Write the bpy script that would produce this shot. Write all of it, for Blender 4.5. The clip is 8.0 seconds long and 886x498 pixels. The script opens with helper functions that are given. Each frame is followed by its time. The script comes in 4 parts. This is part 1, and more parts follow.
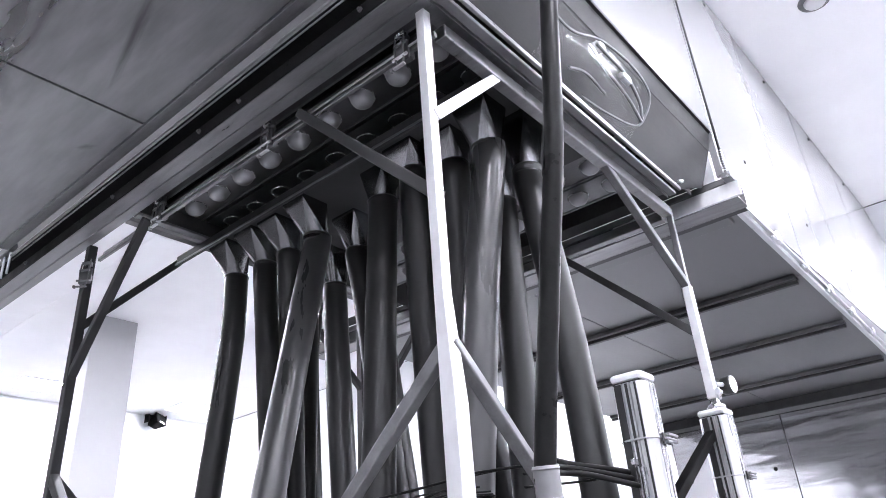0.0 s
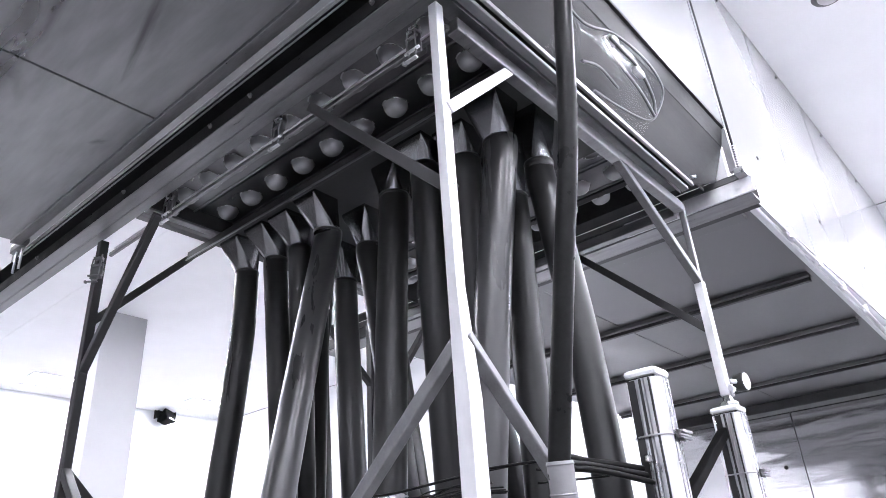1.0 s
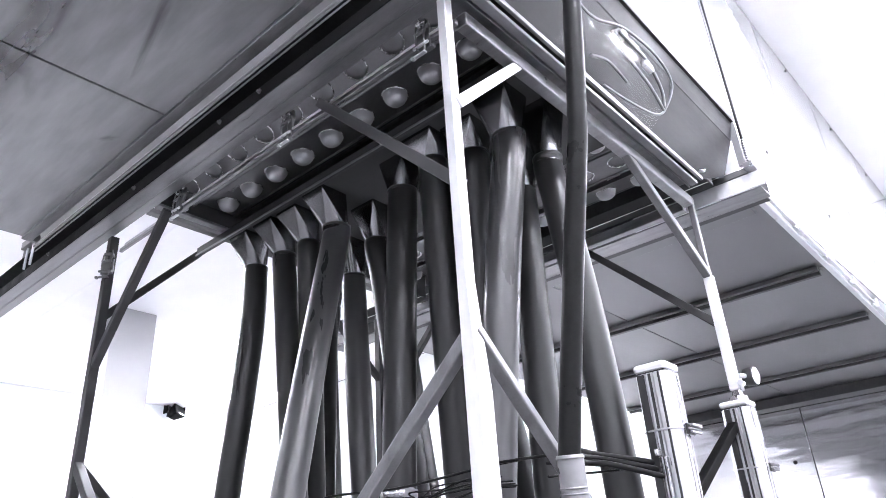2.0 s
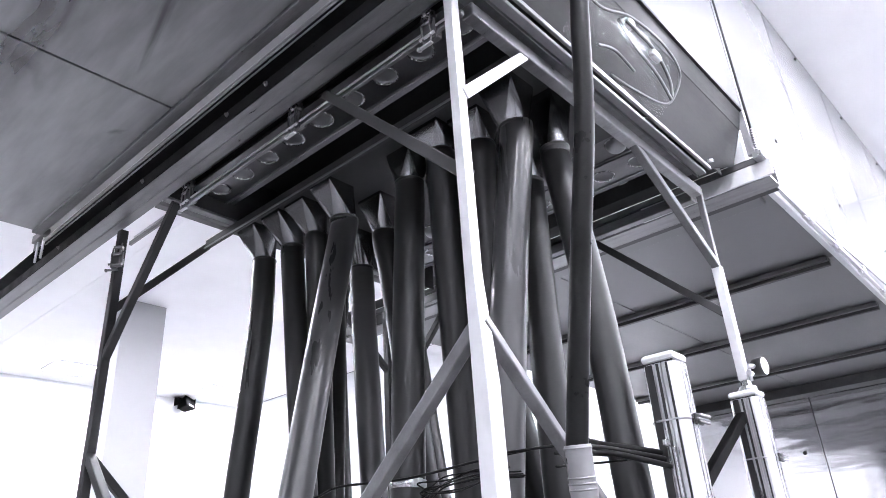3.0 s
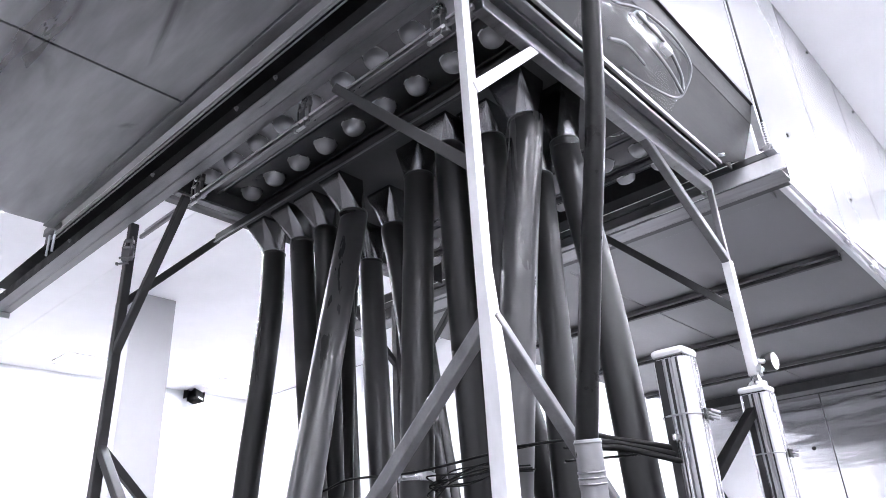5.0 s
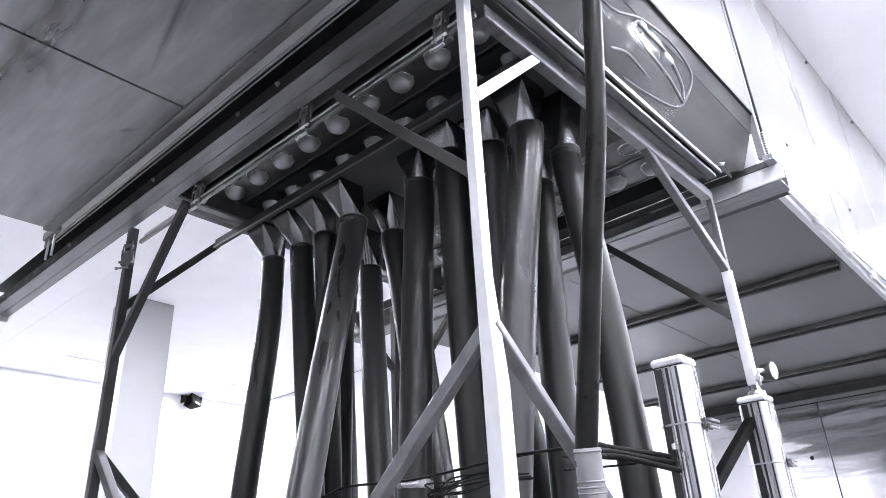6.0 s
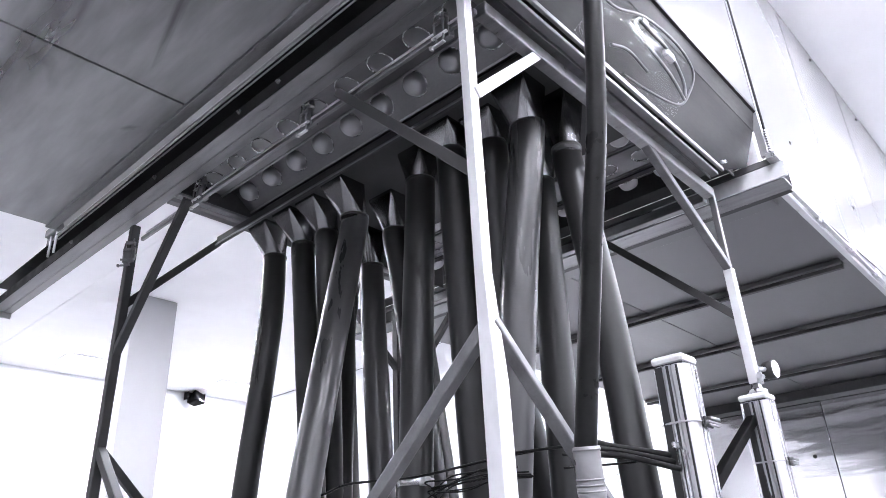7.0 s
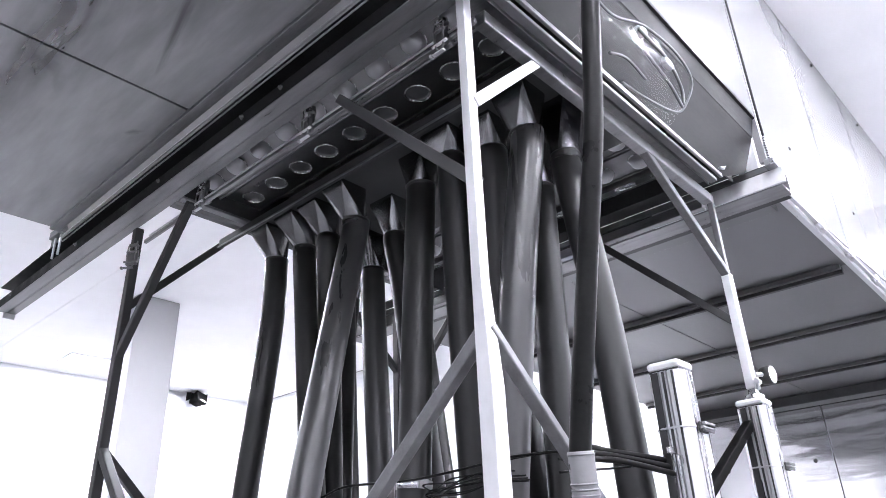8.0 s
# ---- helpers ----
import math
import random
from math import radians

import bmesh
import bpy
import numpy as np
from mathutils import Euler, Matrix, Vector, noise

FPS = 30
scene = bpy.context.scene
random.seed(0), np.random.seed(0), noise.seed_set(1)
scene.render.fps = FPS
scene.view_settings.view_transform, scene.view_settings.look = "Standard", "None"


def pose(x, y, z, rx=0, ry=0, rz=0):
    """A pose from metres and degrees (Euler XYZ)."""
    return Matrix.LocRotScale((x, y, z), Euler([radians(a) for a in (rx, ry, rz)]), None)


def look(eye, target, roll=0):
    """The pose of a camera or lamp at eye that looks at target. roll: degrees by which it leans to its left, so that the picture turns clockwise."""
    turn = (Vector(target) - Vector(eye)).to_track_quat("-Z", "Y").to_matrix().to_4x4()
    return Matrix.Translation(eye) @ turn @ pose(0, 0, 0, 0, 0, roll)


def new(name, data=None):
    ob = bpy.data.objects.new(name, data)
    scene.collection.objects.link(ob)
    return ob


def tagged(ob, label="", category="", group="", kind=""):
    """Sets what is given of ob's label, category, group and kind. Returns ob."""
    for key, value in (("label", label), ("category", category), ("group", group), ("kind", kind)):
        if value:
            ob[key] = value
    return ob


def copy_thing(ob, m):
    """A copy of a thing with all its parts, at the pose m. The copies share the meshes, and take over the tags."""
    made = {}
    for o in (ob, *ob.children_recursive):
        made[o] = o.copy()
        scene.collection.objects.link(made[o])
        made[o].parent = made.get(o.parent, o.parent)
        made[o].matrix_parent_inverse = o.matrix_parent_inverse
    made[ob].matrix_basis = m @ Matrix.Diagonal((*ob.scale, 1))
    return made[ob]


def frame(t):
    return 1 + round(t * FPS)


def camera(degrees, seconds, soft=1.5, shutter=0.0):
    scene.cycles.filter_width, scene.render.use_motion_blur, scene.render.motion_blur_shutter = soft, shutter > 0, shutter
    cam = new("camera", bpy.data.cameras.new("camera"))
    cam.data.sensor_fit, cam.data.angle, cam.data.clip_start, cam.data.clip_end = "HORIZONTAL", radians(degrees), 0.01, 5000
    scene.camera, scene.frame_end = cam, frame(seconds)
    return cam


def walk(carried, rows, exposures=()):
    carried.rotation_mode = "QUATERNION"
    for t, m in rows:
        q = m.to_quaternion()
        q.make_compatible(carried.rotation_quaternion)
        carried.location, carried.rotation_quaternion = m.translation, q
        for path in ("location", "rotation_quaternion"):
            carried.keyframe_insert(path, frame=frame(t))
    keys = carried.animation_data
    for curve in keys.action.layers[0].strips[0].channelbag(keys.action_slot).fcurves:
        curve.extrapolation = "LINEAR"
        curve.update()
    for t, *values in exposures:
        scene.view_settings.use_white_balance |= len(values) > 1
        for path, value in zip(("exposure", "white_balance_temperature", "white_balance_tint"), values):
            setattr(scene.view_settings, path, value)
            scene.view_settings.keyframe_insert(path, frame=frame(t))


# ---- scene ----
cam = camera(64.5, 8.0, 0.75)
PATH = [
    (0, (-1.134, -0.904, 1.593), (0.267, 0.214, 2.481), -4.3),
    (0.5, (-1.132, -0.897, 1.591), (0.262, 0.233, 2.475), -4.0),
    (1, (-1.132, -0.885, 1.591), (0.256, 0.251, 2.474), -3.9),
    (1.5, (-1.138, -0.882, 1.59), (0.246, 0.262, 2.471), -3.8),
    (3, (-1.137, -0.884, 1.586), (0.233, 0.296, 2.439), -3.7),
    (3.5, (-1.144, -0.891, 1.588), (0.223, 0.296, 2.436), -3.6),
    (4, (-1.147, -0.897, 1.589), (0.217, 0.3, 2.429), -3.5),
    (4.5, (-1.14, -0.884, 1.586), (0.222, 0.32, 2.419), -3.4),
    (6, (-1.146, -0.879, 1.589), (0.212, 0.315, 2.444), -2.9),
    (6.5, (-1.149, -0.881, 1.589), (0.209, 0.314, 2.443), -2.8),
    (7, (-1.138, -0.884, 1.59), (0.215, 0.319, 2.439), -2.7),
    (7.5, (-1.139, -0.893, 1.589), (0.209, 0.315, 2.438), -2.6),
    (8, (-1.15, -0.91, 1.59), (0.196, 0.297, 2.443), -2.3),
]
EXPOSURE = [(0.0, 0.5), (1.2, 0.52), (1.4, 0.98), (1.7, 1.02), (2.4, 0.72), (2.8, 0.63), (3.2, 0.58), (8.0, 0.54)]
walk(cam, [(t, look(e, g, r)) for t, e, g, r in PATH], EXPOSURE)

# ---------------------------------------------------------------- light
world = bpy.data.worlds.new("world")
world.use_nodes = True
world.node_tree.nodes["Background"].inputs[0].default_value = (0.8, 0.83, 1.0, 1)
world.node_tree.nodes["Background"].inputs[1].default_value = 0.05
scene.world = world
LAMP_SOUTH, LAMP_NORTH = 96.0, 145.0     # glow of the ceiling panels before and behind the machine


# ---------------------------------------------------------------- materials
def mat(name, col, rough=0.5, metal=0.0, var=0.15, scale=8.0, bump=0.05, stretch=(1, 1, 1), rvar=0.12, fine=60.0, per_object=0.0, spec=0.5):
    """A painted, plastic or metal surface with large stains, fine grain and a little relief."""
    m = bpy.data.materials.new(name)
    m.use_nodes = True
    nt = m.node_tree
    b = nt.nodes["Principled BSDF"]
    tc = nt.nodes.new("ShaderNodeTexCoord")
    mp = nt.nodes.new("ShaderNodeMapping")
    mp.inputs["Scale"].default_value = stretch
    nt.links.new(tc.outputs["Object"], mp.inputs["Vector"])
    n1 = nt.nodes.new("ShaderNodeTexNoise")
    n1.inputs["Scale"].default_value, n1.inputs["Detail"].default_value = scale, 5
    n2 = nt.nodes.new("ShaderNodeTexNoise")
    n2.inputs["Scale"].default_value, n2.inputs["Detail"].default_value = fine, 3
    nt.links.new(mp.outputs[0], n1.inputs["Vector"])
    nt.links.new(mp.outputs[0], n2.inputs["Vector"])
    mix = nt.nodes.new("ShaderNodeMath")
    mix.operation = "MULTIPLY_ADD"
    mix.inputs[1].default_value = 0.35
    nt.links.new(n2.outputs[0], mix.inputs[0])
    nt.links.new(n1.outputs[0], mix.inputs[2])
    ramp = nt.nodes.new("ShaderNodeMapRange")
    ramp.inputs[1].default_value, ramp.inputs[2].default_value = 0.35, 1.0
    ramp.inputs[3].default_value, ramp.inputs[4].default_value = 1 - var, 1 + var
    nt.links.new(mix.outputs[0], ramp.inputs[0])
    value = ramp.outputs[0]
    if per_object:
        oi = nt.nodes.new("ShaderNodeObjectInfo")
        pr = nt.nodes.new("ShaderNodeMapRange")
        pr.inputs[3].default_value, pr.inputs[4].default_value = 1 - per_object, 1 + per_object
        nt.links.new(oi.outputs["Random"], pr.inputs[0])
        mu = nt.nodes.new("ShaderNodeMath")
        mu.operation = "MULTIPLY"
        nt.links.new(value, mu.inputs[0])
        nt.links.new(pr.outputs[0], mu.inputs[1])
        value = mu.outputs[0]
    vm = nt.nodes.new("ShaderNodeVectorMath")
    vm.operation = "SCALE"
    vm.inputs[0].default_value = col
    nt.links.new(value, vm.inputs["Scale"])
    nt.links.new(vm.outputs[0], b.inputs["Base Color"])
    rr = nt.nodes.new("ShaderNodeMapRange")
    rr.inputs[1].default_value, rr.inputs[2].default_value = 0.35, 0.95
    rr.inputs[3].default_value, rr.inputs[4].default_value = max(rough - rvar, 0.03), min(rough + rvar, 1)
    nt.links.new(mix.outputs[0], rr.inputs[0])
    nt.links.new(rr.outputs[0], b.inputs["Roughness"])
    b.inputs["Metallic"].default_value = metal
    b.inputs["Specular IOR Level"].default_value = spec
    if bump:
        bp = nt.nodes.new("ShaderNodeBump")
        bp.inputs["Strength"].default_value, bp.inputs["Distance"].default_value = bump, 0.01
        nt.links.new(mix.outputs[0], bp.inputs["Height"])
        nt.links.new(bp.outputs[0], b.inputs["Normal"])
    return m


def grey(v):
    return (v * 0.992, v * 0.992, v * 1.012)


STEEL = mat("brushed_steel", grey(0.6), 0.34, 0.95, 0.12, 6, 0.04, (1, 1, 6))
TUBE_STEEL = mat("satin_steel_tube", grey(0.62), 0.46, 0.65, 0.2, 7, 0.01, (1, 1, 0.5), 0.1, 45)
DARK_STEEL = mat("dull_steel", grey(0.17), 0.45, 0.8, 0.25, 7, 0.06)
BRACE_STEEL = mat("dark_brace_steel", grey(0.12), 0.42, 0.45, 0.35, 6, 0.03, (3, 3, 3), 0.12)
RAIL_STEEL = mat("rail_steel", grey(0.21), 0.36, 0.85, 0.35, 5, 0.05, (6, 1, 6))
# The lengthwise streaks of tone stand in for reflections in the sheet.
DECK = mat("brushed_deck_sheet", grey(0.235), 0.34, 0.85, 0.6, 0.9, 0.01, (4.0, 0.7, 1), 0.1, 5)
DECK_R = mat("grey_deck_sheet", grey(0.15), 0.42, 0.8, 0.18, 1.5, 0.05, (0.6, 2.0, 1), 0.1, 40, 0.06)
MIRROR_WALL = mat("polished_steel_wall", grey(0.92), 0.09, 0.95, 0.03, 0.5, 1.0, (1, 0.5, 2.4), 0.03, 1.0)
HOPPER = mat("hopper_steel", grey(0.21), 0.25, 1.0, 0.12, 5, 0.0, (1, 1, 0.1), 0.02, 20)
FASCIA = mat("dark_grey_sheet", grey(0.014), 0.42, 0.0, 0.6, 5, 0.02, (0.4, 2, 2), 0.2, spec=0.06)
PIPE_GREY = mat("dark_grey_plastic_pipe", grey(0.036), 0.3, 0.0, 0.35, 9, 0.01, (1, 1, 0.08), 0.08, 40, 0.15)
PIPE = mat("black_plastic_pipe", grey(0.012), 0.33, 0.0, 0.4, 7, 0.01, (1, 1, 0.15), 0.08, 30, 0.25, 0.3)
HOSE = mat("black_rubber_hose", grey(0.01), 0.32, 0.0, 0.3, 10, 0.05, spec=0.05)
BLACK = mat("black_plastic", grey(0.009), 0.4, 0.0, 0.2, 20, 0.03)
WHITE_PAINT = mat("white_wall_paint", grey(0.8), 0.6, 0.0, 0.04, 2, 0.02)
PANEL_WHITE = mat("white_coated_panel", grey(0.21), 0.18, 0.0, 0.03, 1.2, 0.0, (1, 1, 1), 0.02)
CEIL = mat("white_ceiling_paint", grey(0.92), 0.6, 0.0, 0.04, 2, 0.02)
FLOOR = mat("grey_resin_floor", grey(0.14), 0.35, 0.0, 0.15, 1.5, 0.03)
CUP = mat("pale_satin_cup", grey(0.31), 0.36, 0.6, 0.1, 6, 0.0, (1, 1, 1), 0.01, 15)
DISH = mat("dull_steel_dish", grey(0.16), 0.4, 0.8, 0.15, 8, 0.0, (1, 1, 1), 0.02, 20)
RIM = mat("bright_rim_steel", grey(0.5), 0.25, 0.9, 0.1, 20, 0.02)
SLAT = mat("slat_steel", grey(0.13), 0.3, 0.9, 0.25, 4, 0.0, (2, 1, 2), 0.05)
ALU = mat("anodised_aluminium", grey(0.42), 0.27, 0.85, 0.14, 9, 0.004, (1, 1, 0.12), 0.05)
CAP = mat("white_plastic_cap", grey(0.55), 0.4, 0.0, 0.06, 10, 0.02)
SLEEVE = mat("white_ribbed_sleeve", grey(0.13), 0.5, 0.0, 0.12, 25, 0.08)
# Near-black that puts shade inside the machine and under the deck into colour.
SHADE_COAT = mat("shade_black_sheet", grey(0.04), 0.5, 0.0, 0.4, 6, 0.02, spec=0.2)
# Tube steel darkened in its colour, as if standing in shade against bright walls.
DARK_TUBE = mat("shade_darkened_steel", grey(0.03), 0.45, 0.0, 0.4, 6, 0.03, (1, 1, 0.5), 0.15, 45, spec=0.3)
MATT_BLACK = mat("matt_black", grey(0.004), 0.6, 0.0, 0.2, 12, 0.0, spec=0.02)
JOINT = mat("joint_sealant", grey(0.04), 0.6, 0.0, 0.1, 10, 0.0)


def paint_marks(m, marks):
    """Dark marks painted on a sheet, reflections as well as stains: rows of (x, y, z, turn in degrees, half length,
    half width, share of brightness lost).
    """
    nt = m.node_tree
    scale = next(n for n in nt.nodes if n.type == "VECT_MATH").inputs["Scale"]
    value = scale.links[0].from_socket
    tc = nt.nodes.new("ShaderNodeTexCoord")
    for x, y, z, turn, ln, wd, loss in marks:
        mp = nt.nodes.new("ShaderNodeMapping")
        mp.vector_type = "TEXTURE"
        mp.inputs["Location"].default_value = (x, y, z)
        mp.inputs["Rotation"].default_value = (0, 0, math.radians(turn))
        mp.inputs["Scale"].default_value = (ln, wd, 1)
        nt.links.new(tc.outputs["Object"], mp.inputs["Vector"])
        nz = nt.nodes.new("ShaderNodeTexNoise")
        nz.inputs["Scale"].default_value = 1.6
        nt.links.new(mp.outputs[0], nz.inputs["Vector"])
        d = nt.nodes.new("ShaderNodeVectorMath")
        d.operation = "LENGTH"
        nt.links.new(mp.outputs[0], d.inputs[0])
        jag = nt.nodes.new("ShaderNodeMath")
        jag.operation = "MULTIPLY_ADD"
        jag.inputs[1].default_value = 0.9
        nt.links.new(nz.outputs[0], jag.inputs[0])
        nt.links.new(d.outputs["Value"], jag.inputs[2])
        mr = nt.nodes.new("ShaderNodeMapRange")
        mr.interpolation_type = "SMOOTHSTEP"
        mr.inputs[1].default_value, mr.inputs[2].default_value = 0.45, 1.5
        mr.inputs[3].default_value, mr.inputs[4].default_value = 1 - loss, 1
        nt.links.new(jag.outputs[0], mr.inputs[0])
        mu = nt.nodes.new("ShaderNodeMath")
        mu.operation = "MULTIPLY"
        nt.links.new(value, mu.inputs[0])
        nt.links.new(mr.outputs[0], mu.inputs[1])
        value = mu.outputs[0]
    nt.links.new(value, scale)


# Long streaks paint in dark reflections; the short spots are stains.
paint_marks(DECK, [(-0.44, 0.78, 3.2, 76.6, 0.4, 0.022, 0.55), (-0.415, 0.7, 3.2, 77, 0.25, 0.05, 0.2), (-0.65, 0.93, 3.2, 83, 0.26, 0.02, 0.35), (-0.72, 0.9, 3.2, 80, 0.3, 0.03, 0.25),
             (-0.674, 1.275, 3.2, 20, 0.09, 0.06, 0.35), (-0.6, 1.33, 3.2, 70, 0.12, 0.03, 0.2), (-0.269, 1.463, 3.2, 120, 0.05, 0.02, 0.4), (-0.71, 1.42, 3.2, 60, 0.05, 0.025, 0.25)])


def clear_plastic():
    m = bpy.data.materials.new("clear_film")
    m.use_nodes = True
    nt = m.node_tree
    out = nt.nodes["Material Output"]
    nt.nodes.remove(nt.nodes["Principled BSDF"])
    tr = nt.nodes.new("ShaderNodeBsdfTransparent")
    gl = nt.nodes.new("ShaderNodeBsdfGlossy")
    gl.inputs["Roughness"].default_value = 0.14
    mx = nt.nodes.new("ShaderNodeMixShader")
    mx.inputs[0].default_value = 0.028
    nt.links.new(tr.outputs[0], mx.inputs[1])
    nt.links.new(gl.outputs[0], mx.inputs[2])
    nt.links.new(mx.outputs[0], out.inputs["Surface"])
    return m


FILM = clear_plastic()


def glow(name, strength):
    m = bpy.data.materials.new(name)
    m.use_nodes = True
    b = m.node_tree.nodes["Principled BSDF"]
    b.inputs["Emission Color"].default_value = (0.885, 0.89, 1, 1)
    b.inputs["Emission Strength"].default_value = strength
    return m


GLOW, GLOW_N = glow("lamp_diffuser", LAMP_SOUTH), glow("bright_lamp_diffuser", LAMP_NORTH)


# ---------------------------------------------------------------- mesh helpers
def add_box(bm, x0, x1, y0, y1, z0, z1, bevel=0.0, m=None):
    g = bmesh.ops.create_cube(bm, size=1.0)
    vs = g["verts"]
    bmesh.ops.scale(bm, verts=vs, vec=(abs(x1 - x0), abs(y1 - y0), abs(z1 - z0)))
    bmesh.ops.translate(bm, verts=vs, vec=((x0 + x1) / 2, (y0 + y1) / 2, (z0 + z1) / 2))
    if m is not None:
        bmesh.ops.transform(bm, verts=vs, matrix=m)
    if bevel:
        es = list({e for v in vs for e in v.link_edges})
        bmesh.ops.bevel(bm, geom=es, offset=bevel, segments=2, affect="EDGES", profile=0.5)


def sweep(bm, pts, r, n=16, cap=True):
    """A round tube along a line of points; r is one radius or one for each point."""
    pts = [Vector(p) for p in pts]
    rs = r if isinstance(r, (list, tuple)) else [r] * len(pts)
    d0 = (pts[1] - pts[0]).normalized()
    up = Vector((0, 0, 1)) if abs(d0.z) < 0.9 else Vector((1, 0, 0))
    u = d0.cross(up).normalized()
    rings = []
    for i, p in enumerate(pts):
        a = pts[max(i - 1, 0)]
        b = pts[min(i + 1, len(pts) - 1)]
        d = (b - a).normalized()
        u = (u - d * u.dot(d)).normalized()
        w = d.cross(u)
        rings.append([bm.verts.new(p + (u * math.cos(2 * math.pi * k / n) + w * math.sin(2 * math.pi * k / n)) * rs[i]) for k in range(n)])
    for a, b in zip(rings, rings[1:]):
        for k in range(n):
            bm.faces.new((a[k], a[(k + 1) % n], b[(k + 1) % n], b[k])).smooth = True
    if cap:
        bm.faces.new(list(reversed(rings[0])))
        bm.faces.new(rings[-1])


def smooth_line(pts, steps=6):
    """Points on a smooth curve through pts."""
    p = [Vector(q) for q in pts]
    p = [p[0] * 2 - p[1]] + p + [p[-1] * 2 - p[-2]]
    out = []
    for i in range(1, len(p) - 2):
        for k in range(steps):
            t = k / steps
            a, b, c, d = p[i - 1], p[i], p[i + 1], p[i + 2]
            out.append(0.5 * (2 * b + (c - a) * t + (2 * a - 5 * b + 4 * c - d) * t * t + (3 * b - a - 3 * c + d) * t ** 3))
    out.append(p[-2])
    return out


def square_bar(bm, a, b, w, h=None, side=Vector((1, 0, 0)), bevel=0.004):
    """A square tube from a to b; side is a direction across it."""
    a, b = Vector(a), Vector(b)
    h = h or w
    d = (b - a).normalized()
    s = (side - d * side.dot(d)).normalized()
    t = d.cross(s)
    m = Matrix((s, t, d)).transposed().to_4x4()
    m.translation = (a + b) / 2
    add_box(bm, -w / 2, w / 2, -h / 2, h / 2, -(b - a).length / 2, (b - a).length / 2, 0, m)
    if bevel:
        vs = list(bm.verts)[-8:]
        es = list({e for v in vs for e in v.link_edges})
        bmesh.ops.bevel(bm, geom=es, offset=bevel, segments=2, affect="EDGES", profile=0.5)


def lathe(bm, prof, n=24, axis=Matrix.Identity(4)):
    """Turn a profile of (radius, height) round z."""
    rings = []
    for r, z in prof:
        rings.append([bm.verts.new(axis @ Vector((r * math.cos(2 * math.pi * k / n), r * math.sin(2 * math.pi * k / n), z))) for k in range(n)])
    for a, b in zip(rings, rings[1:]):
        for k in range(n):
            bm.faces.new((a[k], a[(k + 1) % n], b[(k + 1) % n], b[k])).smooth = True
    return rings


def mesh_of(bm, name, material):
    me = bpy.data.meshes.new(name)
    bmesh.ops.recalc_face_normals(bm, faces=bm.faces)
    bm.to_mesh(me)
    bm.free()
    me.materials.append(material)
    return me


def thing(name, bm, material, label="", category="", group="", kind=""):
    return tagged(new(name, mesh_of(bm, name, material)), label, category, group, kind)


def part(name, bm, material, parent, label=""):
    ob = new(name, mesh_of(bm, name, material))
    ob.parent = parent
    return tagged(ob, label)


def holder(name, label, category, group="", at=(0, 0, 0)):
    ob = tagged(new(name), label, category, group)
    ob.location = at
    return ob


def boxes(*rows):
    bm = bmesh.new()
    for r in rows:
        add_box(bm, *r)
    return bm


# ---------------------------------------------------------------- hall
Z_CEIL, X_E, X_W, Y_N, Y_S = 5.0, 6.85, -7.0, 11.6, -7.0
DECK_Z, DECK_END = 3.20, 2.49
thing("floor", boxes((X_W, X_E, Y_S, Y_N, -0.1, 0)), FLOOR, "grey resin hall floor", "floor", kind="structure")
thing("ceiling", boxes((X_W, X_E, Y_S, Y_N, Z_CEIL, Z_CEIL + 0.1)), CEIL, "plain white hall ceiling", "ceiling", kind="structure")
thing("wall_north", boxes((X_W, X_E, Y_N, Y_N + 0.12, 0, Z_CEIL)), WHITE_PAINT, "plain white far hall wall", "wall", kind="structure")
thing("wall_south", boxes((X_W, X_E, Y_S - 0.12, Y_S, 0, Z_CEIL)), WHITE_PAINT, "plain white hall wall", "wall", kind="structure")
thing("wall_west", boxes((X_W - 0.12, X_W, Y_S, Y_N, 0, Z_CEIL)), WHITE_PAINT, "plain white hall wall", "wall", kind="structure")
# Unseen wall, added so the steel tubes mirror something dark.
thing("wall_unseen_dark", boxes((-2.82, -2.7, 6.6, Y_N, 0, Z_CEIL)), mat("unseen_wall_paint", grey(0.04), 0.6, 0.0, 0.06, 2, 0.02), "unseen dark wall added to darken reflections in the stand", "wall", kind="structure")

# polished steel east wall in sheets with dark joints
east = thing("wall_east", boxes((X_E + 0.01, X_E + 0.12, Y_S, Y_N, 0, Z_CEIL)), JOINT, "polished steel sheet wall with dark joints", "wall", kind="structure")
ys = [Y_S, -4.9, -3.7, -2.5, -1.3, -0.1, 1.12, 2.34, 3.56, 4.78, 6.0, 8.0, Y_N]
for a, b in zip(ys, ys[1:]):
    part("wall_sheet", boxes((X_E - 0.004, X_E + 0.01, a + 0.005, b - 0.005, 0, Z_CEIL - 0.01, 0.002)), MIRROR_WALL if b < 2.5 else WHITE_PAINT, east)
for z in (2.55, 1.6):
    for y in (1.3, 2.2):
        bm = bmesh.new()
        lathe(bm, [(0.0, 0), (0.02, 0.002), (0.022, -0.01)], 12, Matrix.Translation((X_E - 0.008, y, z)) @ pose(0, 0, 0, 0, -90, 0))
        part("screw_head", bm, BLACK, east)

